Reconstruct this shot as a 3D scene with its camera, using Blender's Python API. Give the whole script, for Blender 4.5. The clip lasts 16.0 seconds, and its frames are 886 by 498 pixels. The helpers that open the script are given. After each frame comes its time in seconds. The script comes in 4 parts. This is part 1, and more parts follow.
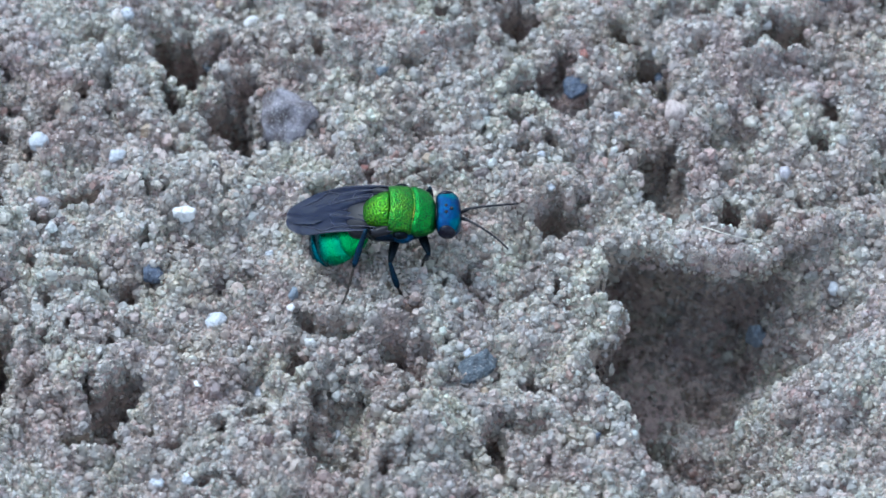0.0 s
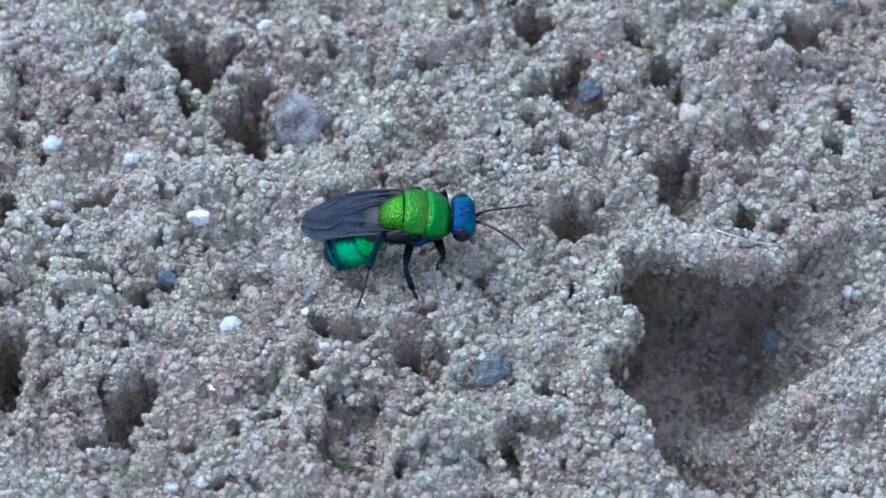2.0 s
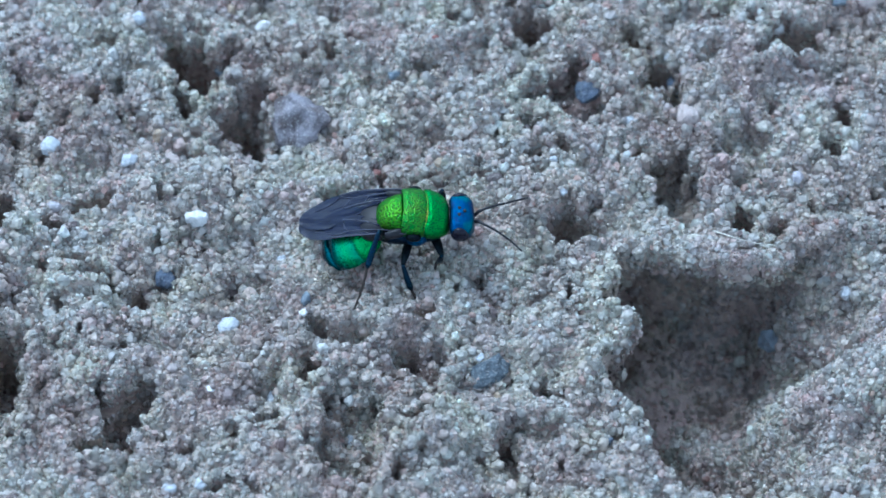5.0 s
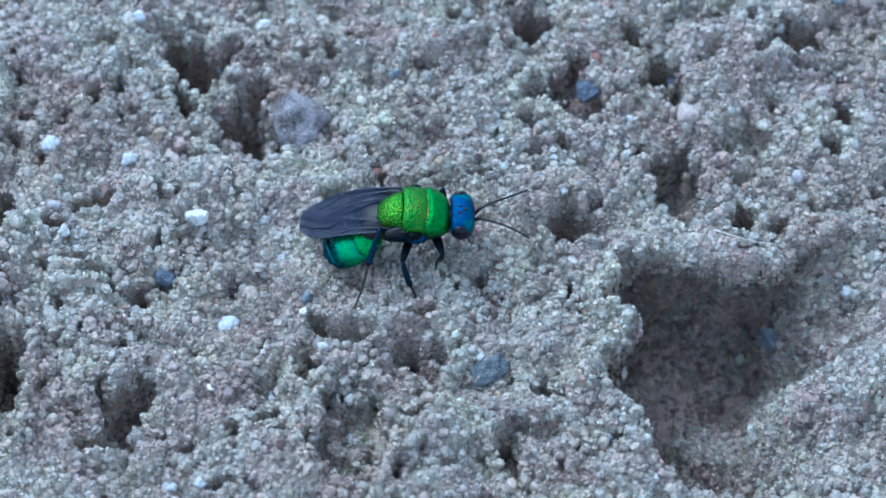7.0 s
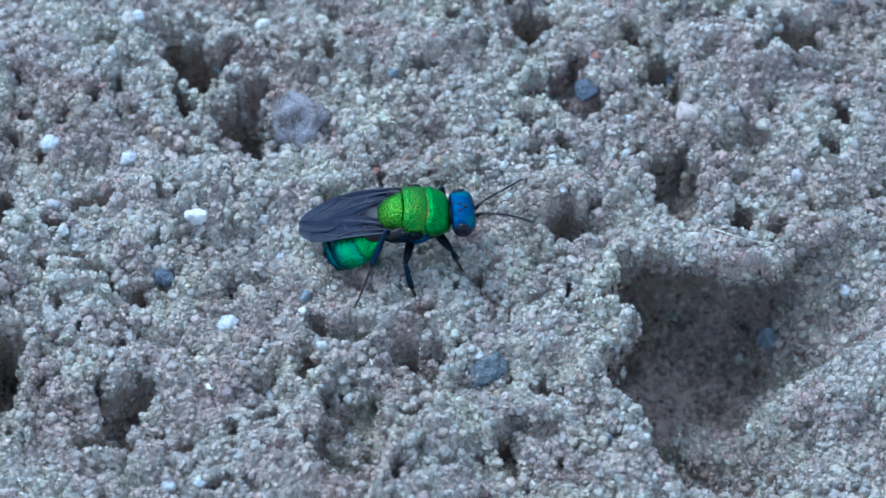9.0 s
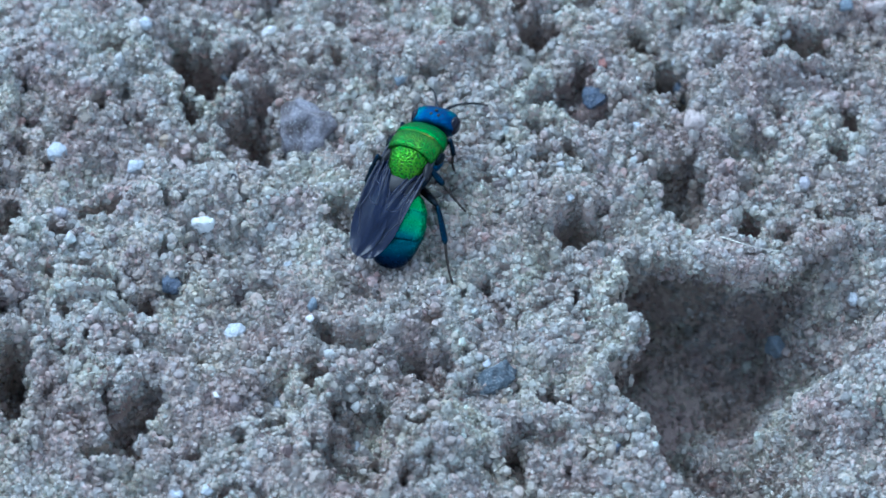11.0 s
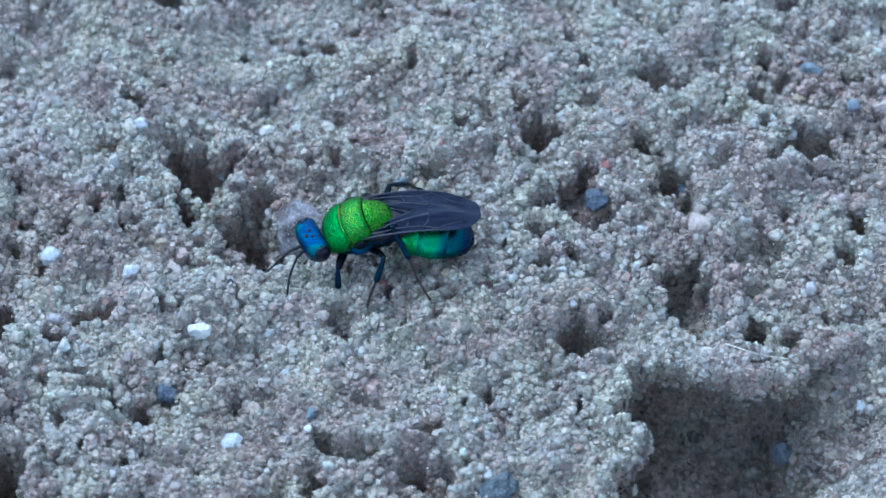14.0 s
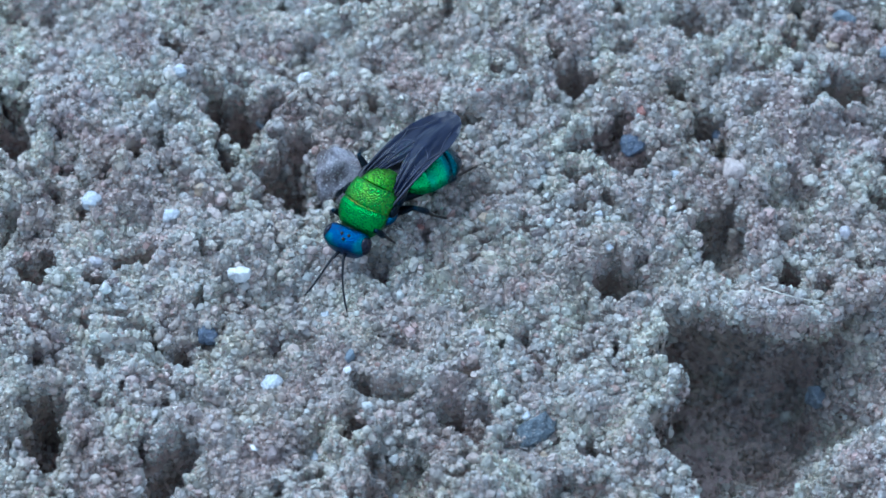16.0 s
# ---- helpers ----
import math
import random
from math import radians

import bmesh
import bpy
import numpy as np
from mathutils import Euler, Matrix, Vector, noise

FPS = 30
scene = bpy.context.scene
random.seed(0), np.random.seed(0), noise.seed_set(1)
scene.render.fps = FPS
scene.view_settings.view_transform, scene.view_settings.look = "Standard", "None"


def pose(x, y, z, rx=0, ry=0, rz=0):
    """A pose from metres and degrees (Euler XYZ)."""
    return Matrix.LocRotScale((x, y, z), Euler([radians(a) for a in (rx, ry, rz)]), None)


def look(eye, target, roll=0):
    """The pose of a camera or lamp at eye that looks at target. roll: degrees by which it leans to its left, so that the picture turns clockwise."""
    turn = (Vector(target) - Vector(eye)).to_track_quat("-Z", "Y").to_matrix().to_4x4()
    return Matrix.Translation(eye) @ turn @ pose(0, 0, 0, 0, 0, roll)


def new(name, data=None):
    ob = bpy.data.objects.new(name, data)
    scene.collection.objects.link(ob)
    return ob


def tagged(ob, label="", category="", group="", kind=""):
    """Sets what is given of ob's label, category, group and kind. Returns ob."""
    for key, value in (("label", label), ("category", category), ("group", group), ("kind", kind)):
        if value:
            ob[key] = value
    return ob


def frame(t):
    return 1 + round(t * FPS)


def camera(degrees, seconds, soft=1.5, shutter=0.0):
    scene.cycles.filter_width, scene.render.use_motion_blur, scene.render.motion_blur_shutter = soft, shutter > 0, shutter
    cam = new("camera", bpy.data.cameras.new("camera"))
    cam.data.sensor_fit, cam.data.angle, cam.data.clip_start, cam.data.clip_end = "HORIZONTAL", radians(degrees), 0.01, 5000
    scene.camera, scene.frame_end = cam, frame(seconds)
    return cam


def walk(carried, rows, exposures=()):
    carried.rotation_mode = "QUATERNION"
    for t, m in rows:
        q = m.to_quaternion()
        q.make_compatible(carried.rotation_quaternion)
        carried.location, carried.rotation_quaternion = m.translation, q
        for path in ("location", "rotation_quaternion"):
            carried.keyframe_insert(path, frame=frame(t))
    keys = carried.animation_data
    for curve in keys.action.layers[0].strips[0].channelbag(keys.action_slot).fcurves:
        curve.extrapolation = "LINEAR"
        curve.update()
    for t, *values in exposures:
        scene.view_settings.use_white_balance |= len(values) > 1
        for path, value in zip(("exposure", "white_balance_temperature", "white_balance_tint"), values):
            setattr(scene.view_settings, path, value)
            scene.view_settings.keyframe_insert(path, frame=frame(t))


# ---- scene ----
# A cuckoo wasp on coarse, pitted sand. Built in millimetres; MM turns them into metres.
MM = 0.001
cam = camera(11.4212, 16.0, soft=1.55)
walk(cam, [
    (0, look((0.000570, -0.114909, 0.163830), (0.000570, -0.000194, 0))),
    (0.5, look((0.000477, -0.114841, 0.163830), (0.000477, -0.000126, 0))),
    (1, look((0.000425, -0.114698, 0.163830), (0.000425, 0.000017, 0))),
    (1.5, look((0.000199, -0.114657, 0.163830), (0.000199, 0.000058, 0))),
    (2, look((-0.000080, -0.114691, 0.163830), (-0.000080, 0.000024, 0))),
    (2.5, look((-0.000178, -0.114377, 0.163830), (-0.000178, 0.000338, 0))),
    (3, look((0.000115, -0.114194, 0.163830), (0.000115, 0.000521, 0))),
    (3.5, look((0.000040, -0.114330, 0.163830), (0.000040, 0.000385, 0))),
    (4, look((-0.000003, -0.114480, 0.163830), (-0.000003, 0.000235, 0))),
    (6.5, look((0.000040, -0.114708, 0.163830), (0.000040, 0.000007, 0))),
    (7, look((0.000000, -0.114715, 0.163830), (0.000000, 0.000000, 0))),
    (7.5, look((0.000000, -0.114729, 0.163830), (0.000000, -0.000014, 0))),
    (8, look((0.000000, -0.114753, 0.163830), (0.000000, -0.000038, 0))),
    (8.5, look((0.000037, -0.114753, 0.163830), (0.000037, -0.000038, 0))),
    (9, look((0.000045, -0.114756, 0.163830), (0.000045, -0.000041, 0))),
    (11.3, look((-0.000309, -0.114266, 0.163830), (-0.000309, 0.000450, 0))),
    (11.5, look((-0.000309, -0.114235, 0.163830), (-0.000309, 0.000481, 0))),
    (12, look((-0.000234, -0.114143, 0.163830), (-0.000234, 0.000572, 0))),
    (12.5, look((-0.000077, -0.113867, 0.163830), (-0.000077, 0.000848, 0))),
    (12.6, look((-0.000133, -0.113314, 0.163830), (-0.000133, 0.001401, 0))),
    (12.7, look((-0.000133, -0.112099, 0.163830), (-0.000133, 0.002616, 0))),
    (12.8, look((-0.000133, -0.110169, 0.163830), (-0.000133, 0.004547, 0))),
    (12.9, look((-0.000133, -0.109733, 0.163830), (-0.000133, 0.004983, 0))),
    (13, look((-0.000189, -0.109330, 0.163830), (-0.000189, 0.005386, 0))),
    (13.5, look((-0.000165, -0.108739, 0.163830), (-0.000165, 0.005976, 0))),
    (14, look((-0.000315, -0.108516, 0.163830), (-0.000315, 0.006199, 0))),
    (14.5, look((-0.000501, -0.108897, 0.163830), (-0.000501, 0.005818, 0))),
    (15, look((-0.000537, -0.109851, 0.163830), (-0.000537, 0.004864, 0))),
    (15.5, look((-0.000787, -0.109998, 0.163830), (-0.000787, 0.004717, 0))),
    (16, look((-0.001999, -0.111575, 0.163830), (-0.001999, 0.003140, 0))),
], exposures=[(0, 0.95, 5290, 3), (2, 0.92, 5140, 2), (4, 0.89, 4790, -2), (16, 0.80, 4660, -2)])

cam.data.dof.use_dof, cam.data.dof.focus_distance, cam.data.dof.aperture_fstop = True, 0.1978, 76

# ---- daylight: thin cloud, the sun low enough to shade the pits ----
SUN_TURN, SUN_UP = radians(134), radians(58)
world = bpy.data.worlds.new("sky")
scene.world = world
world.use_nodes = True
wn = world.node_tree
sky = wn.nodes.new("ShaderNodeTexSky")
sky.sky_type, sky.sun_disc = "NISHITA", False
sky.sun_elevation, sky.sun_rotation = SUN_UP, radians(90) - SUN_TURN
sky.dust_density = 1.5
haze = wn.nodes.new("ShaderNodeHueSaturation")
haze.inputs["Saturation"].default_value = 0.3
wn.links.new(sky.outputs[0], haze.inputs["Color"])
wn.links.new(haze.outputs[0], wn.nodes["Background"].inputs[0])
wn.nodes["Background"].inputs[1].default_value = 0.15
sun = new("sun", bpy.data.lights.new("sun", "SUN"))
sun.data.energy, sun.data.angle, sun.data.color = 0.9, radians(30), (1, 0.97, 0.93)
sun.matrix_world = look(Vector((math.cos(SUN_TURN) * math.cos(SUN_UP), math.sin(SUN_TURN) * math.cos(SUN_UP), math.sin(SUN_UP))), (0, 0, 0))


# ---- materials ----
class Nodes:
    """A small builder for one node material."""

    def __init__(self, name):
        self.mat = bpy.data.materials.new(name)
        self.mat.use_nodes = True
        self.tree = self.mat.node_tree
        self.bsdf = self.tree.nodes["Principled BSDF"]
        self.coord = self.add("ShaderNodeTexCoord").outputs["Object"]

    def add(self, kind, **values):
        n = self.tree.nodes.new(kind)
        for k, v in values.items():
            n.inputs[k.replace("_", " ")].default_value = v
        return n

    def link(self, a, b):
        self.tree.links.new(a, b)

    def noise(self, size, detail=3.0, rough=0.55):
        """Noise whose features are about size millimetres wide."""
        n = self.add("ShaderNodeTexNoise", Scale=1000 / size, Detail=detail, Roughness=rough)
        self.link(self.coord, n.inputs["Vector"])
        return n.outputs["Fac"]

    def cells(self, size, feature="F1", out="Distance"):
        n = self.add("ShaderNodeTexVoronoi", Scale=1000 / size)
        n.feature = feature
        self.link(self.coord, n.inputs["Vector"])
        return n.outputs[out]

    def ramp(self, fac, stops, mode="LINEAR"):
        n = self.add("ShaderNodeValToRGB")
        n.color_ramp.interpolation = mode
        el = n.color_ramp.elements
        while len(el) < len(stops):
            el.new(1)
        for e, (p, c) in zip(el, stops):
            e.position, e.color = p, (*c, 1)
        self.link(fac, n.inputs[0])
        return n.outputs[0]

    def mix(self, fac, a, b, mode="MIX"):
        n = self.tree.nodes.new("ShaderNodeMix")
        n.data_type, n.blend_type = "RGBA", mode
        for socket, v in ((n.inputs[0], fac), (n.inputs[6], a), (n.inputs[7], b)):
            if isinstance(v, (int, float)):
                socket.default_value = v
            elif isinstance(v, tuple):
                socket.default_value = (*v, 1)
            else:
                self.link(v, socket)
        return n.outputs[2]

    def span(self, fac, lo, hi):
        n = self.add("ShaderNodeMapRange", To_Min=lo, To_Max=hi)
        self.link(fac, n.inputs[0])
        return n.outputs[0]

    def bump(self, height, depth, strength=1.0):
        n = self.add("ShaderNodeBump", Strength=strength, Distance=depth * MM)
        self.link(height, n.inputs["Height"])
        old = self.bsdf.inputs["Normal"].links
        if old:
            self.link(old[0].from_socket, n.inputs["Normal"])
        self.link(n.outputs[0], self.bsdf.inputs["Normal"])

    def set(self, **values):
        for k, v in values.items():
            socket = self.bsdf.inputs[k.replace("_", " ")]
            if isinstance(v, (int, float)):
                socket.default_value = v
            elif isinstance(v, tuple):
                socket.default_value = (*v, 1) if len(v) == 3 else v
            else:
                self.link(v, socket)
        return self.mat


GRAIN_STOPS = [(0.0, (0.611, 0.563, 0.512)), (0.18, (0.741, 0.704, 0.65)), (0.36, (0.683, 0.61, 0.54)), (0.48, (0.78, 0.744, 0.692)),
               (0.64, (0.702, 0.677, 0.644)), (0.76, (0.578, 0.556, 0.533)), (0.84, (0.702, 0.583, 0.533)), (0.89, (0.871, 0.858, 0.83)),
               (0.955, (0.931, 0.96, 0.926)), (0.972, (0.181, 0.143, 0.136)), (0.990, (0.395, 0.275, 0.238))]


def sand_grain_material():
    n = Nodes("sand_grain")
    own = n.add("ShaderNodeNewGeometry").outputs["Random Per Island"]
    col = n.ramp(own, GRAIN_STOPS, "CONSTANT")
    tone = n.ramp(n.noise(2.6, 3), [(0.30, (0.84, 0.72, 0.74)), (0.5, (0.98, 0.98, 0.98)), (0.70, (1.10, 1.13, 1.02))])
    col = n.mix(1.0, col, tone, "MULTIPLY")
    col = n.mix(1.0, col, n.ramp(n.noise(7.0, 3), [(0.34, (0.84, 0.78, 0.76)), (0.5, (1.0, 1.0, 1.0)), (0.66, (1.06, 1.08, 1.10))]), "MULTIPLY")
    col = n.mix(0.5, col, n.ramp(n.noise(0.12, 2), [(0.3, (0.7, 0.7, 0.7)), (0.7, (1.15, 1.13, 1.1))]), "MULTIPLY")
    n.bump(n.noise(0.06, 2), 0.02, 0.7)
    return n.set(Base_Color=col, Roughness=n.span(own, 0.16, 0.48), Specular_IOR_Level=0.5, Transmission_Weight=n.ramp(own, [(0.0, (0.3, 0.3, 0.3)), (0.18, (0.75, 0.75, 0.75)), (0.36, (0.35, 0.35, 0.35)), (0.48, (0.8, 0.8, 0.8)), (0.64, (0.55, 0.55, 0.55)), (0.76, (0.3, 0.3, 0.3)), (0.89, (0.8, 0.8, 0.8)), (0.955, (0.5, 0.5, 0.5)), (0.972, (0.1, 0.1, 0.1))], "CONSTANT"), IOR=1.5)


def sand_bed_material():
    n = Nodes("sand_bed")
    col = n.ramp(n.noise(0.25, 3), [(0.3, (0.36, 0.295, 0.275)), (0.55, (0.48, 0.43, 0.385)), (0.75, (0.57, 0.525, 0.47))])
    col = n.mix(1.0, col, n.ramp(n.noise(6.0, 2), [(0.3, (0.95, 0.82, 0.83)), (0.7, (1.08, 1.06, 0.97))]), "MULTIPLY")
    n.bump(n.cells(0.26), 0.12, 0.9)
    return n.set(Base_Color=col, Roughness=0.8)


def stone_material(name, light, dark, fleck=0.35, rough=0.45, patch=0.5):
    n = Nodes(name)
    col = n.mix(n.ramp(n.noise(patch, 4), [(0.36, (0, 0, 0)), (0.62, (1, 1, 1))]), dark, light)
    col = n.mix(n.ramp(n.noise(0.09, 2), [(0.56, (0, 0, 0)), (0.7, (fleck, fleck, fleck))]), col, (0.75, 0.74, 0.72))
    col = n.mix(n.ramp(n.noise(0.13, 2, 0.7), [(0.3, (fleck, fleck, fleck)), (0.42, (0, 0, 0))]), col, tuple(c * 0.45 for c in dark))
    n.bump(n.noise(0.22, 4), 0.2, 1.0)
    return n.set(Base_Color=col, Roughness=n.span(n.noise(0.3, 2), rough - 0.15, rough + 0.2))


def armour_material(name, stops, size, pit=0.05, rough=0.36, dark=(0.01, 0.02, 0.02), sparkle=0.5, metal=0.9):
    """Pitted metallic skin: stops give the tones over slow noise."""
    n = Nodes(name)
    col = n.ramp(n.noise(1.1, 2), stops)
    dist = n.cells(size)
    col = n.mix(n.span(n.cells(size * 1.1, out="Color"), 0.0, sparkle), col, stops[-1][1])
    # Pit centres also get their shade as dark colour, on top of the bump.
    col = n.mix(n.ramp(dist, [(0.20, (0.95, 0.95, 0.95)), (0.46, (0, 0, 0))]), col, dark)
    n.bump(dist, pit, 0.9)
    return n.set(Base_Color=col, Metallic=metal, Roughness=n.span(n.noise(0.2, 2), rough - 0.08, rough + 0.14), Specular_IOR_Level=0.6)


def graded_armour(name, stops, start=0.0, end=-3.7):
    """Smooth metallic skin whose tone changes from x = start to x = end, in millimetres."""
    n = Nodes(name)
    split = n.add("ShaderNodeSeparateXYZ")
    n.link(n.coord, split.inputs[0])
    along = n.add("ShaderNodeMapRange", From_Min=start * MM, From_Max=end * MM)
    n.link(split.outputs["X"], along.inputs[0])
    wobble = n.add("ShaderNodeMath")
    n.link(along.outputs[0], wobble.inputs[0])
    n.link(n.span(n.noise(0.8, 2), -0.07, 0.07), wobble.inputs[1])
    col = n.ramp(wobble.outputs[0], stops)
    dist = n.cells(0.06)
    # The fine pits carry painted shade: a half-strength dark tone where the bump dips.
    col = n.mix(n.ramp(dist, [(0.08, (0.5, 0.5, 0.5)), (0.3, (0, 0, 0))]), col, (0.0, 0.02, 0.03))
    n.bump(dist, 0.014, 0.8)
    return n.set(Base_Color=col, Metallic=0.9, Roughness=n.span(n.noise(0.2, 2), 0.2, 0.36), Specular_IOR_Level=0.6)


def tip_armour(name):
    return graded_armour(name, [(0.0, (0.0, 0.09, 0.11)), (0.35, (0.0, 0.055, 0.085)), (0.6, (0.002, 0.018, 0.06)), (1.0, (0.002, 0.012, 0.04))], 0.0, -1.4)


def horn_material(name, colour, rough=0.35, metal=0.0):
    n = Nodes(name)
    col = n.mix(n.noise(0.3, 3), tuple(c * 0.6 for c in colour), tuple(c * 1.3 for c in colour))
    n.bump(n.noise(0.05, 2), 0.012, 0.6)
    return n.set(Base_Color=col, Roughness=n.span(n.noise(0.15, 2), rough - 0.08, rough + 0.15), Metallic=metal, Specular_IOR_Level=0.25)


def wing_material():
    n = Nodes("smoky_wing")
    col = n.mix(n.noise(1.2, 3), (0.007, 0.006, 0.014), (0.014, 0.023, 0.060))
    stretch = n.add("ShaderNodeMapping", Scale=(0.28, 1.3, 1.0))
    n.link(n.coord, stretch.inputs["Vector"])
    n.coord = stretch.outputs[0]
    n.bump(n.noise(0.85, 2), 0.3, 0.8)
    n.bump(n.noise(0.12, 2), 0.02, 0.5)
    return n.set(Base_Color=col, Roughness=n.span(n.noise(0.5, 2), 0.12, 0.28), Specular_IOR_Level=0.26, Alpha=n.span(n.noise(1.5, 2), 0.84, 0.97))


M_GRAIN, M_BED = sand_grain_material(), sand_bed_material()
STONES = {
    "white": stone_material("white_quartz", (0.93, 0.92, 0.91), (0.82, 0.81, 0.81), 0.1, 0.3),
    "ice": stone_material("blue_white_quartz", (0.66, 0.68, 0.72), (0.52, 0.54, 0.58), 0.2, 0.3),
    "lilac": stone_material("lilac_quartz", (0.60, 0.57, 0.60), (0.42, 0.39, 0.42), 0.25, 0.4),
    "slate": stone_material("slate", (0.13, 0.16, 0.23), (0.06, 0.08, 0.12), 0.3, 0.4),
    "blue": stone_material("blue_stone", (0.23, 0.27, 0.32), (0.14, 0.17, 0.21), 0.2, 0.4),
    "speckled": stone_material("speckled_stone", (0.14, 0.17, 0.20), (0.05, 0.06, 0.075), 0.3, 0.75, 0.3),
    "quartz": stone_material("veined_quartz", (0.33, 0.31, 0.35), (0.08, 0.06, 0.06), 0.6, 0.5, 1.3),
    "pink": stone_material("pink_feldspar", (0.62, 0.53, 0.49), (0.44, 0.35, 0.33), 0.25, 0.45),
    "cream": stone_material("cream_quartz", (0.70, 0.66, 0.58), (0.52, 0.47, 0.40), 0.25, 0.4),
    "tan": stone_material("tan_stone", (0.52, 0.42, 0.31), (0.36, 0.27, 0.19), 0.3, 0.5),
    "red": stone_material("red_stone", (0.40, 0.19, 0.15), (0.24, 0.10, 0.09), 0.2, 0.5),
    "umber": stone_material("umber_stone", (0.16, 0.13, 0.12), (0.08, 0.06, 0.06), 0.3, 0.5),
    "black": stone_material("black_mineral", (0.05, 0.05, 0.06), (0.02, 0.02, 0.03), 0.1, 0.3),
}
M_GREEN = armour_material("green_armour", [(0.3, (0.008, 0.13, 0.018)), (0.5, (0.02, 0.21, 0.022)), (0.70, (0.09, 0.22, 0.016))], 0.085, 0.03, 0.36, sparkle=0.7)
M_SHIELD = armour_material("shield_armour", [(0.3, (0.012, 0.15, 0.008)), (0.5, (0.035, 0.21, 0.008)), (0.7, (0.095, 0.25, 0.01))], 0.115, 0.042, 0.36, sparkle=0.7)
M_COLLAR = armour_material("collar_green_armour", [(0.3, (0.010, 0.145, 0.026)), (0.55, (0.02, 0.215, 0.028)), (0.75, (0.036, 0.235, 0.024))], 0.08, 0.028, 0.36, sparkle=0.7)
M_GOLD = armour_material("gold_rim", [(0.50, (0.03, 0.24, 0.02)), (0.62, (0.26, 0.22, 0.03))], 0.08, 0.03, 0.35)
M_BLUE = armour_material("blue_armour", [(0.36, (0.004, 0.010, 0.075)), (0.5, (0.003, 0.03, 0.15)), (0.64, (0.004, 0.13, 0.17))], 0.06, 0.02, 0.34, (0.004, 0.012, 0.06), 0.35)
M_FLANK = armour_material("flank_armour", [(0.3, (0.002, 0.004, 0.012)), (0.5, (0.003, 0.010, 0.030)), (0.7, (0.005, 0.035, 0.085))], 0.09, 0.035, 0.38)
# Dark end of ring two: own blue-green, plus dark ground's reflection painted in.
M_ABDOMEN = graded_armour("abdomen_armour", [(0.0, (0.01, 0.34, 0.06)), (0.26, (0.008, 0.37, 0.09)), (0.30, (0.0, 0.33, 0.17)), (0.42, (0.0, 0.36, 0.12)), (0.52, (0.0, 0.30, 0.15)), (0.59, (0.0, 0.13, 0.135)), (0.66, (0.0, 0.05, 0.09))])
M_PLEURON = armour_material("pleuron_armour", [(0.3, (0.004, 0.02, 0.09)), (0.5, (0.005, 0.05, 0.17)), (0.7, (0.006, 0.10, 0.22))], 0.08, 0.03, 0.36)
M_TIP = tip_armour("abdomen_tip")
M_SHIN = armour_material("shin_armour", [(0.3, (0.001, 0.004, 0.012)), (0.7, (0.003, 0.026, 0.06))], 0.07, 0.014, 0.25)
M_THIGH = armour_material("thigh_armour", [(0.3, (0.001, 0.0015, 0.003)), (0.7, (0.0015, 0.004, 0.010))], 0.07, 0.02, 0.32)
M_BLACK = horn_material("black_horn", (0.015, 0.015, 0.02), 0.35)
M_BROWN = horn_material("brown_horn", (0.035, 0.025, 0.02), 0.45)
M_EYE = horn_material("compound_eye", (0.006, 0.006, 0.016), 0.2)
M_OCELLUS = horn_material("ocellus", (0.015, 0.012, 0.012), 0.08)
# Vein tone is paler than the wing: highlights of its folds, put into colour.
M_VEIN = horn_material("wing_vein", (0.055, 0.056, 0.08), 0.25)
M_WING = wing_material()
M_FIBRE = horn_material("dry_fibre", (0.72, 0.68, 0.6), 0.6)


# ---- mesh helpers ----
def part(name, bm, material, parent, label="", smooth=True):
    """Links a bmesh, in millimetres, as one mesh object under a thing or a part."""
    bmesh.ops.recalc_face_normals(bm, faces=bm.faces)
    bm.transform(Matrix.Scale(MM, 4))
    me = bpy.data.meshes.new(name)
    bm.to_mesh(me)
    bm.free()
    me.polygons.foreach_set("use_smooth", [smooth] * len(me.polygons))
    me.materials.append(material)
    ob = new(name, me)
    ob.parent = parent
    return tagged(ob, label) if label else ob


def rings(bm, loops):
    """Skins a row of closed loops and closes both ends."""
    made = [[bm.verts.new(p) for p in loop] for loop in loops]
    n = len(made[0])
    for a, b in zip(made, made[1:]):
        for i in range(n):
            bm.faces.new((a[i], a[(i + 1) % n], b[(i + 1) % n], b[i]))
    for loop in (made[0], made[-1]):
        mid = bm.verts.new(sum((v.co for v in loop), Vector()) / n)
        for i in range(n):
            bm.faces.new((loop[i], loop[(i + 1) % n], mid))
    return bm


def shell(sections, n=32):
    """Body plate: sections along x of (x, middle height, half width, rise, drop)."""
    loops = []
    for x, zc, hw, up, down in sections:
        loop = []
        for i in range(n):
            a = math.tau * i / n
            c, s = math.cos(a), math.sin(a)
            y = hw * math.copysign(abs(c) ** 0.85, c)
            z = zc + (up if s > 0 else down) * math.copysign(abs(s) ** 0.9, s)
            loop.append((x, y, z))
        loops.append(loop)
    return rings(bmesh.new(), loops)


def egg(x0, x1, zc0, zc1, hw, up, down, steps=14, n=32, power=0.5):
    """Rounded plate from x0 to x1, blunt at both ends."""
    out = []
    for i in range(steps + 1):
        a = math.pi * i / steps
        k = max(math.sin(a), 0.02) ** power
        f = 0.5 - 0.5 * math.cos(a)
        out.append((x0 + (x1 - x0) * f, zc0 + (zc1 - zc0) * f, hw * k, up * k, down * k))
    return shell(out, n)


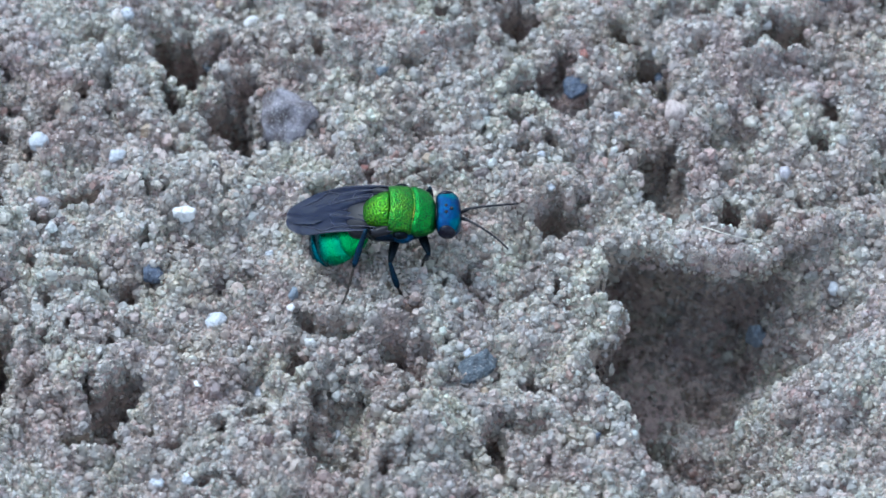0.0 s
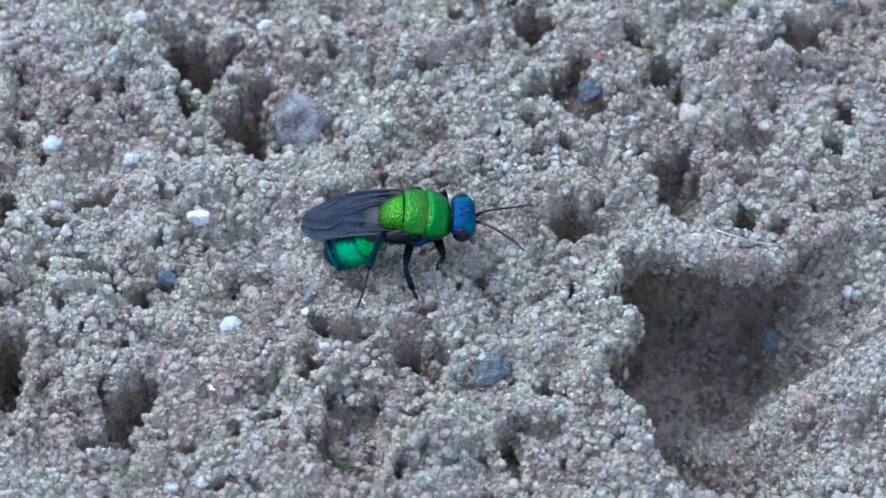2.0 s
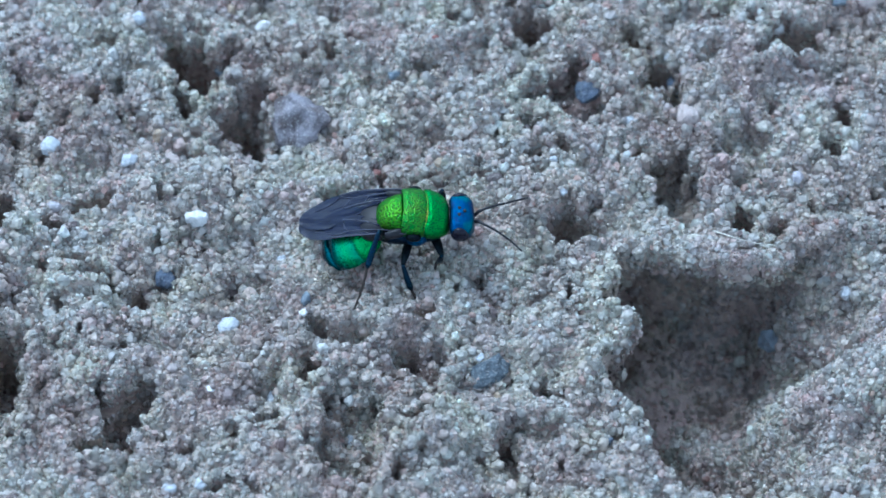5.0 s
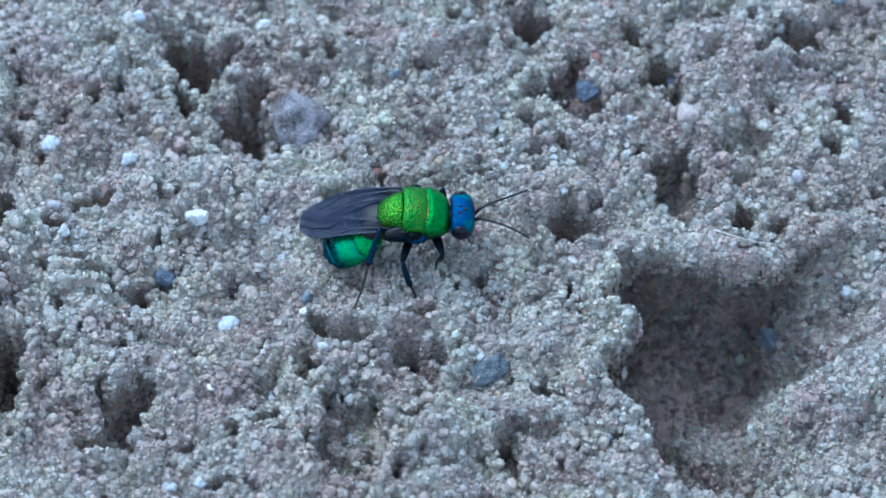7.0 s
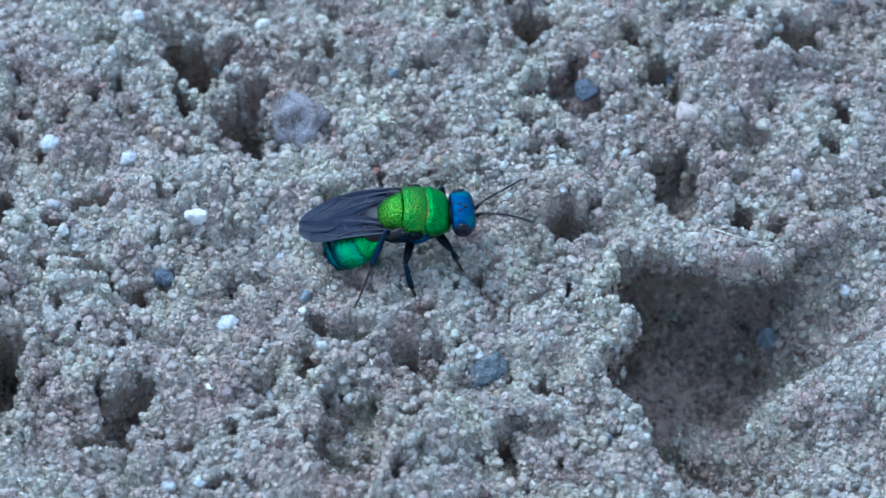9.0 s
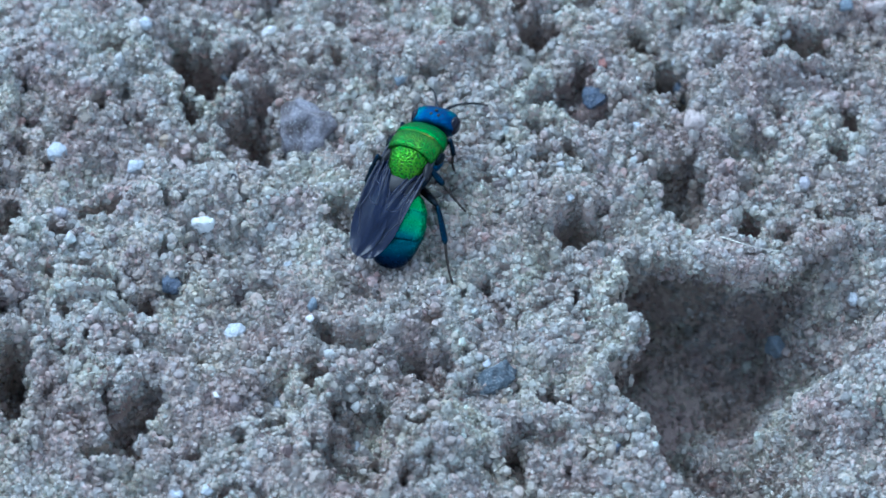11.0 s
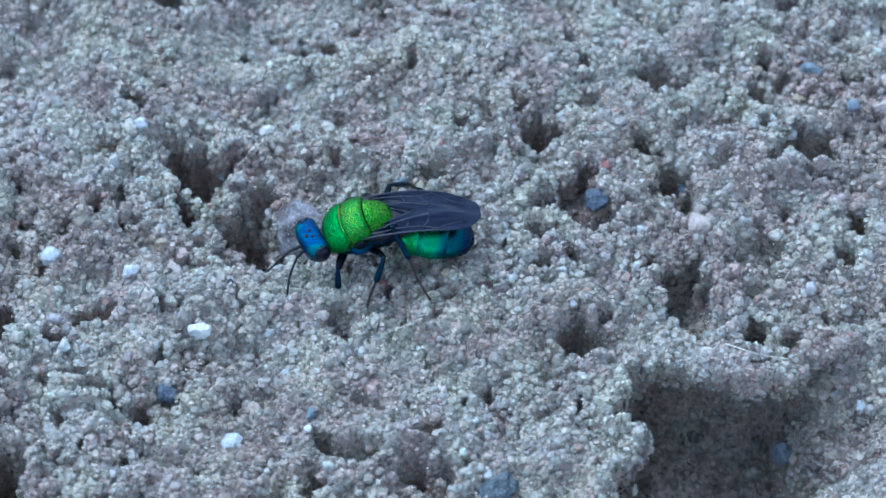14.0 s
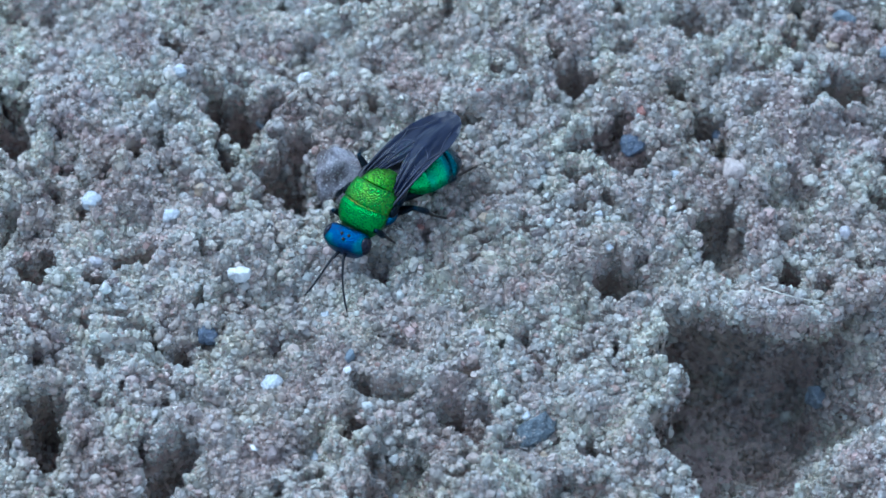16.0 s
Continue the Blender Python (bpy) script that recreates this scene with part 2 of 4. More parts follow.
def limb(bm, points, radii, n=9, flat=1.0):
    """A round stalk along points, its radius from point to point."""
    pts = [Vector(p) for p in points]
    loops, side = [], None
    for i, p in enumerate(pts):
        way = (pts[min(i + 1, len(pts) - 1)] - pts[max(i - 1, 0)]).normalized()
        ref = Vector((0, 0, 1)) if abs(way.z) < 0.95 else Vector((1, 0, 0))
        side = way.cross(ref).normalized() if side is None else (side - way * side.dot(way)).normalized()
        up = side.cross(way)
        loops.append([p + (side * math.cos(math.tau * k / n) + up * math.sin(math.tau * k / n) * flat) * radii[i] for k in range(n)])
    return rings(bm, loops)


def bowed(points, steps=6):
    """Points on a smooth curve through the given ones."""
    pts = [Vector(p) for p in points]
    out = []
    for i in range(len(pts) - 1):
        p0, p1, p2, p3 = pts[max(i - 1, 0)], pts[i], pts[i + 1], pts[min(i + 2, len(pts) - 1)]
        for k in range(steps):
            t = k / steps
            out.append(0.5 * ((2 * p1) + (p2 - p0) * t + (2 * p0 - 5 * p1 + 4 * p2 - p3) * t * t + (3 * p1 - p0 - 3 * p2 + p3) * t ** 3))
    return out + [pts[-1]]


# ---- the ground ----
rng = np.random.default_rng(7)
TABLES = rng.random((12, 256, 256)).astype(np.float32)


def value_noise(x, y, size, seed):
    """Smooth noise from -1 to 1, its lumps about size millimetres wide."""
    tab = TABLES[seed % 12]
    u, v = x / size + 31.7 * seed, y / size + 17.3 * seed
    i, j = np.floor(u).astype(int), np.floor(v).astype(int)
    f, g = u - i, v - j
    f, g = f * f * (3 - 2 * f), g * g * (3 - 2 * g)
    i0, i1, j0, j1 = i % 256, (i + 1) % 256, j % 256, (j + 1) % 256
    a = tab[i0, j0] * (1 - f) + tab[i1, j0] * f
    b = tab[i0, j1] * (1 - f) + tab[i1, j1] * f
    return (a * (1 - g) + b * g) * 2 - 1


def lumps(x, y, size, seed):
    """Nearest distance to scattered points, as a share of size, and that point's own number from 0 to 1."""
    tab, own = TABLES[seed % 12], TABLES[(seed + 5) % 12]
    u, v = x / size + 7.3 * seed, y / size + 3.1 * seed
    i, j = np.floor(u).astype(int), np.floor(v).astype(int)
    best, mark = np.full(x.shape, 9.0), np.zeros(x.shape)
    for di in (-1, 0, 1):
        for dj in (-1, 0, 1):
            a, b = (i + di) % 256, (j + dj) % 256
            d = np.hypot(i + di + tab[a, b] - u, j + dj + tab[b, a] - v)
            m = own[a, b]
            near = d < best
            best, mark = np.where(near, d, best), np.where(near, m, mark)
    return best, mark


def crumbs(x, y):
    """Clots of sand and the small hollows between them."""
    out = np.zeros(x.shape)
    for size, rise, seed in ((2.3, 0.85, 1), (1.15, 0.56, 2), (0.58, 0.34, 3)):
        d, m = lumps(x, y, size, seed)
        out += rise * (0.35 + 0.65 * m) * np.sqrt(np.clip(1 - (d / 0.8) ** 2, 0, 1))
    for size, depth, share, seed in ((1.7, 1.1, 0.82, 4), (0.85, 0.7, 0.80, 5)):
        d, m = lumps(x, y, size, seed)
        out -= depth * (m > share) * (1 - smoothstep(0.12, 0.36, d))
    return out - 0.75


PITS = []


def pit(x, y, rx, ry, depth, turn):
    """A hollow: middle, half sizes, depth, degrees of turn."""
    PITS.append((x, y, rx * 1.12, ry * 1.12, depth, radians(turn)))


pit(-11.41, 10.79, 1.58, 1.62, 3.0, 0)
pit(-11.99, 8.32, 0.41, 0.87, 2.2, 0)
pit(-9.00, 6.96, 1.43, 1.49, 2.8, 0)
pit(-8.34, 8.71, 0.87, 0.75, 1.6, 0)
pit(-6.29, 11.22, 1.02, 0.44, 1.4, -15)
pit(-5.15, 10.69, 0.71, 0.50, 2.2, 0)
pit(-14.43, 13.96, 0.46, 0.69, 2.2, 0)
pit(4.00, 12.95, 1.38, 0.81, 2.2, 0)
pit(-17.33, 6.96, 0.56, 0.50, 1.0, 0)
pit(-17.60, 1.44, 0.51, 0.56, 2.4, 0)
pit(-15.57, 2.48, 0.61, 0.56, 2.0, 0)
pit(-16.55, 2.54, 0.56, 0.44, 1.2, 0)
pit(-20.07, 1.28, 0.61, 1.12, 2.2, 0)
pit(-19.67, -6.54, 0.87, 1.74, 2.8, 0)
pit(-19.22, -4.88, 0.51, 0.75, 1.0, 0)
pit(-13.64, -2.81, 0.64, 0.62, 2.2, 0)
pit(-15.10, -2.44, 0.33, 0.37, 1.6, 0)
pit(-13.90, -8.92, 1.68, 1.74, 2.0, 0)
pit(-14.58, -10.39, 1.33, 0.87, 2.2, 10)
pit(-5.59, -7.35, 0.61, 0.81, 1.4, 0)
pit(-7.30, -9.13, 0.41, 0.44, 1.3, 0)
pit(-4.25, -4.88, 1.12, 0.81, 0.9, 0)
pit(-0.73, -6.24, 1.68, 1.18, 1.1, 0)
pit(-0.55, -7.29, 0.31, 0.44, 1.4, 0)
pit(-4.06, -10.39, 1.63, 2.12, 1.4, 0)
pit(5.6, 1.5, 0.86, 0.82, 2.0, 20)
pit(2.27, 3.94, 0.56, 0.31, 0.9, 0)
pit(10.85, 3.55, 1.53, 1.49, 1.9, 0)
pit(13.22, 1.44, 0.51, 0.81, 1.6, 0)
pit(6.53, 8.39, 1.33, 1.43, 1.3, 0)
pit(9.87, 9.96, 0.82, 0.87, 1.5, 0)
pit(10.77, 8.71, 0.56, 1.00, 1.5, 0)
pit(16.02, 11.55, 1.48, 0.93, 2.0, 0)
pit(17.01, 10.03, 0.51, 0.47, 2.0, 0)
pit(13.90, 5.89, 1.58, 1.43, 0.9, 0)
pit(18.35, 7.51, 0.56, 0.75, 1.5, 0)
pit(18.15, 5.67, 0.51, 0.50, 1.2, 0)
pit(5.55, -2.14, 0.36, 0.44, 1.6, 0)
pit(6.22, -2.99, 0.77, 0.25, 0.8, 0)
pit(0.28, -2.20, 0.33, 0.28, 1.1, 0)
pit(2.99, -11.27, 0.61, 0.87, 1.5, 0)
pit(3.74, -9.81, 1.12, 1.12, 1.0, 0)
pit(-1.06, -3.91, 0.51, 0.37, 1.0, 0)
pit(9.12, 11.68, 0.46, 0.44, 1.3, 0)
pit(-9.80, -13.04, 0.56, 0.34, 1.8, 0)
pit(19.05, -9.66, 1.02, 1.93, 0.5, 0)
pit(19.78, 3.33, 0.56, 0.62, 1.2, 0)
pit(-12.80, 20.37, 1.17, 0.87, 2.4, 0)
pit(-6.00, 17.43, 1.33, 0.81, 1.4, 0)
pit(9.49, 15.55, 0.97, 1.12, 1.4, 0)
pit(-22.18, 9.27, 1.17, 1.74, 2.6, 0)
pit(6.22, 16.30, 0.38, 0.37, 1.2, 0)
pit(-4.88, 2.16, 0.8, 0.8, 1.1, 0)
pit(-5.26, -4.43, 0.46, 0.50, 1.0, 0)
pit(-7.93, 5.47, 0.31, 0.37, 0.8, 0)
pit(-17.69, -7.59, 0.36, 0.56, 0.8, 0)
pit(4.89, -7.59, 0.77, 0.69, 0.9, 0)
pit(7.54, -6.09, 0.36, 0.37, 0.6, 0)
pit(-2.35, -7.59, 0.51, 0.44, 0.6, 0)
pit(-9.58, 11.12, 0.56, 0.50, 0.7, 0)
pit(1.47, 10.62, 0.77, 0.62, 0.4, 0)
pit(12.25, 10.62, 0.61, 0.69, 0.7, 0)
pit(-15.64, 11.28, 0.66, 0.56, 0.6, 0)
pit(-16.13, -0.90, 0.77, 0.50, 0.5, 0)
pit(-8.22, -1.83, 1.02, 0.69, 0.5, 0)


def smoothstep(a, b, x):
    t = np.clip((x - a) / (b - a), 0, 1)
    return t * t * (3 - 2 * t)


def burrow(x, y):
    """The large hollow: a ragged steep rim to the west, an overhanging lip to the north, a ramp to the east."""
    west = np.interp(-y, [0.0, 0.6, 1.6, 2.6, 3.2, 4.1, 4.9, 5.7, 7.1, 7.8, 8.7, 9.8, 10.5, 11.7, 12.4, 14.0], [7.7, 7.6, 7.8, 7.1, 7.2, 8.7, 8.0, 6.7, 6.8, 7.6, 8.9, 9.1, 8.7, 9.3, 10.1, 11.4])
    north = np.interp(x, [7.5, 8.8, 9.9, 11.2, 12.5, 13.6, 14.7, 15.7, 18.3], [-0.3, 0.0, 0.1, -0.6, -1.4, -1.5, -1.0, -0.3, 1.0])
    south = np.interp(x, [9.0, 11.0, 13.4, 15.1, 17.0, 20.0], [-12.8, -12.9, -13.1, -13.3, -13.2, -12.6])
    dw, dn, ds, de = x - west, north - y, y - south, 19.2 - x
    rim = smoothstep(-0.05, 0.4, dw) * smoothstep(-0.05, 0.45, dn)
    floor = (1 - smoothstep(3.8, 10.4, 0.58 * dw + 0.45 * dn)) * smoothstep(-0.8, 2.2, ds)
    floor *= 1 - 0.75 * smoothstep(14.0, 16.4, x) * smoothstep(4.5, 1.0, dn)
    deep = 0.25 + floor * (2.6 + 6.2 * smoothstep(0.0, 1.3, np.minimum(dw, dn)))
    deep += floor * (3.4 * np.exp(-(((x - 8.2) / 1.1) ** 2 + ((y + 1.4) / 1.6) ** 2)) + 4.0 * np.exp(-(((x - 8.2) / 1.5) ** 2 + ((y + 6.0) / 2.8) ** 2)))
    under = rim * floor * smoothstep(0.05, 0.5, dw) * smoothstep(0.05, 0.5, dn)
    lip = 0.5 * np.exp(-((dw + 0.4) / 0.5) ** 2) * smoothstep(-0.5, 0.5, dn) * smoothstep(-1.0, 1.5, ds) + 0.5 * np.exp(-((dn + 0.4) / 0.5) ** 2) * smoothstep(-0.3, 0.5, dw) * smoothstep(-0.5, 3.5, de)
    gone = smoothstep(-1.0, 0.2, ds) * smoothstep(-2.5, 0.5, de)
    return rim * deep * gone - lip * (1 - rim), -3.0 * under * smoothstep(3.6, 0.5, dw), 3.2 * under * smoothstep(7.5, 0.5, dn) * smoothstep(-0.5, 4.0, de)


def place(x, y):
    """Where the ground's point over (x, y) lies: the hollows widen below their rims."""
    wx = x + 0.55 * value_noise(x, y, 2.2, 1) + 0.26 * value_noise(x, y, 0.8, 2)
    wy = y + 0.55 * value_noise(x, y, 2.2, 3) + 0.26 * value_noise(x, y, 0.8, 4)
    soft = 0.4 + 0.6 * smoothstep(-0.5, 0.3, value_noise(x, y, 5.0, 9))
    h = 0.75 * value_noise(x, y, 6.5, 5) + 0.75 * value_noise(wx, wy, 2.6, 6) + 1.5 * soft * crumbs(wx, wy)
    trodden = np.maximum(np.exp(-((x + 2.6) / 3.6) ** 2 - ((y - 5.6) / 3.6) ** 2), 0.8 * np.exp(-((x + 2.2) / 3.6) ** 2 - (y / 2.6) ** 2))
    h = (h * (1 - 0.3 * trodden) - 0.3 * trodden) * smoothstep(400, 60, np.hypot(x, y))
    ox, oy = x.copy(), y.copy()
    for px, py, rx, ry, depth, turn in PITS:
        near = (np.abs(x - px) < 3 * max(rx, ry) + 1) & (np.abs(y - py) < 3 * max(rx, ry) + 1)
        if not near.any():
            continue
        dx, dy = wx[near] - px, wy[near] - py
        c, s = math.cos(turn), math.sin(turn)
        d = np.hypot((dx * c + dy * s) / rx, (dy * c - dx * s) / ry) + 0.30 * value_noise(x[near], y[near], 0.5, 10) + 0.24 * value_noise(x[near], y[near], 1.2, 11)
        h[near] -= 1.6 * depth * (1 - smoothstep(0.42, 1.1, d)) - 0.25 * depth ** 0.5 * np.exp(-((d - 1.4) / 0.3) ** 2)
        if depth > 1.1:
            wide = 0.28 * smoothstep(1.0, 0.72, d) * smoothstep(0.1, 0.5, d)
            ox[near] += dx * wide
            oy[near] += dy * wide
    down, bx, by = burrow(x + 0.3 * (wx - x) + 0.22 * value_noise(x, y, 0.4, 7), y + 0.3 * (wy - y) + 0.22 * value_noise(x, y, 0.4, 8))
    return ox + bx, oy + by, h - down


def height(x, y):
    return place(x, y)[2]


X0, X1, Y0, Y1 = -23.4, 22.8, -16.0, 22.0


def stretched(a, b, step):
    """Close steps from a to b, then ever wider ones out to three metres."""
    core = list(np.arange(a, b + step / 2, step))
    lo, hi, d = [], [], step
    while (hi[-1] if hi else b) < 3000:
        d *= 1.4
        hi.append((hi[-1] if hi else core[-1]) + d)
        lo.append((lo[-1] if lo else core[0]) - d)
    return np.array(lo[::-1] + core + hi)


def grid_mesh(name, gx, gy):
    xx, yy = np.meshgrid(gx, gy)
    co = np.stack(place(xx.ravel(), yy.ravel()), -1) * MM
    ny, nx = xx.shape
    i = np.arange((ny - 1) * (nx - 1))
    a = (i // (nx - 1)) * nx + i % (nx - 1)
    return fast_mesh(name, co, np.stack([a, a + 1, a + nx + 1, a + nx], -1))


def fast_mesh(name, co, faces):
    me = bpy.data.meshes.new(name)
    k = faces.shape[1]
    me.vertices.add(len(co))
    me.vertices.foreach_set("co", co.astype(np.float32).ravel())
    me.loops.add(faces.size)
    me.loops.foreach_set("vertex_index", faces.astype(np.int32).ravel())
    me.polygons.add(len(faces))
    me.polygons.foreach_set("loop_start", np.arange(0, faces.size, k, dtype=np.int32))
    me.polygons.foreach_set("loop_total", np.full(len(faces), k, dtype=np.int32))
    me.update(calc_edges=True)
    me.validate()
    return me


def sand_ground():
    me = grid_mesh("ground", stretched(X0, X1, 0.12), stretched(Y0, Y1, 0.12))
    me.polygons.foreach_set("use_smooth", [True] * len(me.polygons))
    me.materials.append(M_BED)
    return tagged(new("ground", me), "bed of coarse grey-beige sand with many small pits", "ground", kind="structure")


sand_ground()


def ico(level):
    bm = bmesh.new()
    bmesh.ops.create_icosphere(bm, subdivisions=level, radius=1)
    v = np.array([p.co[:] for p in bm.verts])
    f = np.array([[p.index for p in q.verts] for q in bm.faces])
    bm.free()
    return v, f


def block():
    """A squat crystal with clipped corners, in 12 triangles."""
    v = np.array([(x, y, z) for x in (-1, 1) for y in (-1, 1) for z in (-1, 1)]) * 0.68
    f = np.array([(0, 1, 3), (0, 3, 2), (4, 6, 7), (4, 7, 5), (0, 4, 5), (0, 5, 1), (2, 3, 7), (2, 7, 6), (0, 2, 6), (0, 6, 4), (1, 5, 7), (1, 7, 3)])
    return v, f


def turns(n, r):
    """n random rotation matrices."""
    q = r.normal(size=(n, 4))
    q /= np.linalg.norm(q, axis=1)[:, None]
    w, x, y, z = q.T
    return np.stack([np.stack([1 - 2 * (y * y + z * z), 2 * (x * y - z * w), 2 * (x * z + y * w)], -1),
                     np.stack([2 * (x * y + z * w), 1 - 2 * (x * x + z * z), 2 * (y * z - x * w)], -1),
                     np.stack([2 * (x * z - y * w), 2 * (y * z + x * w), 1 - 2 * (x * x + y * y)], -1)], -2)


def sand_grains():
    r = np.random.default_rng(11)
    xs, ys = [], []
    for layer, (step, least) in enumerate(((0.141, 0.0), (0.21, 0.9), (0.215, 1.8), (0.22, 3.0), (0.23, 4.5))):
        gx, gy = np.meshgrid(np.arange(X0, X1, step), np.arange(Y0, Y1, step))
        gx = (gx + r.uniform(-0.5, 0.5, gx.shape) * step).ravel()
        gy = (gy + r.uniform(-0.5, 0.5, gy.shape) * step).ravel()
        e = 0.12
        slope = np.hypot(height(gx + e, gy) - height(gx - e, gy), height(gx, gy + e) - height(gx, gy - e)) / (2 * e)
        keep = slope >= least
        xs.append(gx[keep])
        ys.append(gy[keep])
    x, y = np.concatenate(xs), np.concatenate(ys)
    n = len(x)
    rad = np.clip(0.114 * np.exp(r.normal(0, 0.36, n)), 0.055, 0.28)
    x, y, z = place(x, y)
    z = z + rad * r.uniform(-0.75, 0.6, n)
    lot = r.random(n)
    made = []
    for (v, f), pick in ((block(), (lot < 0.3) & (rad < 0.2)), (ico(1), (lot >= 0.3) & (rad < 0.2)), (ico(2), rad >= 0.2)):
        m = int(pick.sum())
        rough = v[None] * (1 + r.uniform(-0.26, 0.22, (m, len(v), 1))) + r.uniform(-0.10, 0.10, (m, len(v), 3))
        shape = np.stack([r.uniform(0.95, 1.3, m), r.uniform(0.8, 1.1, m), r.uniform(0.7, 1.0, m)], -1) * rad[pick][:, None]
        co = np.einsum("nij,nkj->nki", turns(m, r), rough * shape[:, None]) + np.stack([x[pick], y[pick], z[pick]], -1)[:, None]
        first = sum(len(c) for c, _ in made)
        made.append((co.reshape(-1, 3), (f[None] + (np.arange(m) * len(v))[:, None, None]).reshape(-1, 3) + first))
    co = np.concatenate([c for c, _ in made])
    faces = np.concatenate([f for _, f in made])
    me = fast_mesh("sand_grains", co * MM, faces)
    me.polygons.foreach_set("use_smooth", np.zeros(len(faces), dtype=bool))
    me.materials.append(M_GRAIN)
    return tagged(new("sand_grains", me), "loose grey-beige quartz sand grains covering the ground", "sand", kind="stuff")


sand_grains()


# ---- pebbles lying in the sand ----
WORDS = {"white": "small angular white quartz pebble on the sand", "ice": "small pale bluish-white quartz pebble in the sand",
         "lilac": "small pale lilac quartz pebble on the sand", "slate": "smooth dark slate-blue pebble half sunk in sand",
         "blue": "small matt blue stone chip in the sand", "speckled": "oblong grey stone speckled with dark grains",
         "quartz": "large lilac-grey quartz stone at a pit's rim", "pink": "rough pinkish feldspar pebble in the sand",
         "cream": "small cream-coloured quartz pebble on the sand", "tan": "small rounded tan pebble on the sand",
         "red": "tiny rust-red stone chip among sand grains", "umber": "flat dark brown stone chip on the sand",
         "black": "tiny black mineral grain on the sand"}


def pebble(x, y, a, b, turn, seed, kind):
    """A worn stone: middle, half length, half width, degrees of turn."""
    r = random.Random(seed)
    bm = bmesh.new()
    bmesh.ops.create_icosphere(bm, subdivisions=4 if a > 0.9 else 3, radius=1)
    cuts = [Vector((r.gauss(0, 1), r.gauss(0, 1), r.gauss(0, 0.7))).normalized() for _ in range(11)]
    depth = [r.uniform(0.55, 0.92) for _ in cuts]
    for v in bm.verts:
        p = v.co.copy()
        for c, d in zip(cuts, depth):
            over = p.dot(c) - d
            if over > 0:
                p -= c * over
        p *= 1 + (0.3 if a > 1.2 else 0.16) * noise.noise(p * 2.3 + Vector((seed, 0, 0))) + 0.05 * noise.noise(p * 5.1 + Vector((0, seed, 0)))
        v.co = Vector((p.x * a, p.y * b * 1.12, p.z * min(a, b) * (1.05 if a < 0.9 else 0.85))) * 1.12
    bm.transform(Matrix.Rotation(radians(turn), 4, "Z") @ Matrix.Rotation(radians(28 if a > 1.2 else 0), 4, "Y"))
    ob = part("pebble", bm, STONES[kind], None)
    around = height(x + np.array([0, a, -a, 0, 0]) * 0.7, y + np.array([0, 0, 0, b, -b]) * 0.7)
    ob.location = Vector((x, y, float(np.mean(around)) + (0.3 * min(a, b) + 0.04 if a < 0.9 else 0.12 * b - (0.05 if a > 1.2 else -0.1)))) * MM
    return tagged(ob, WORDS[kind], "pebble", "pebbles in the sand")


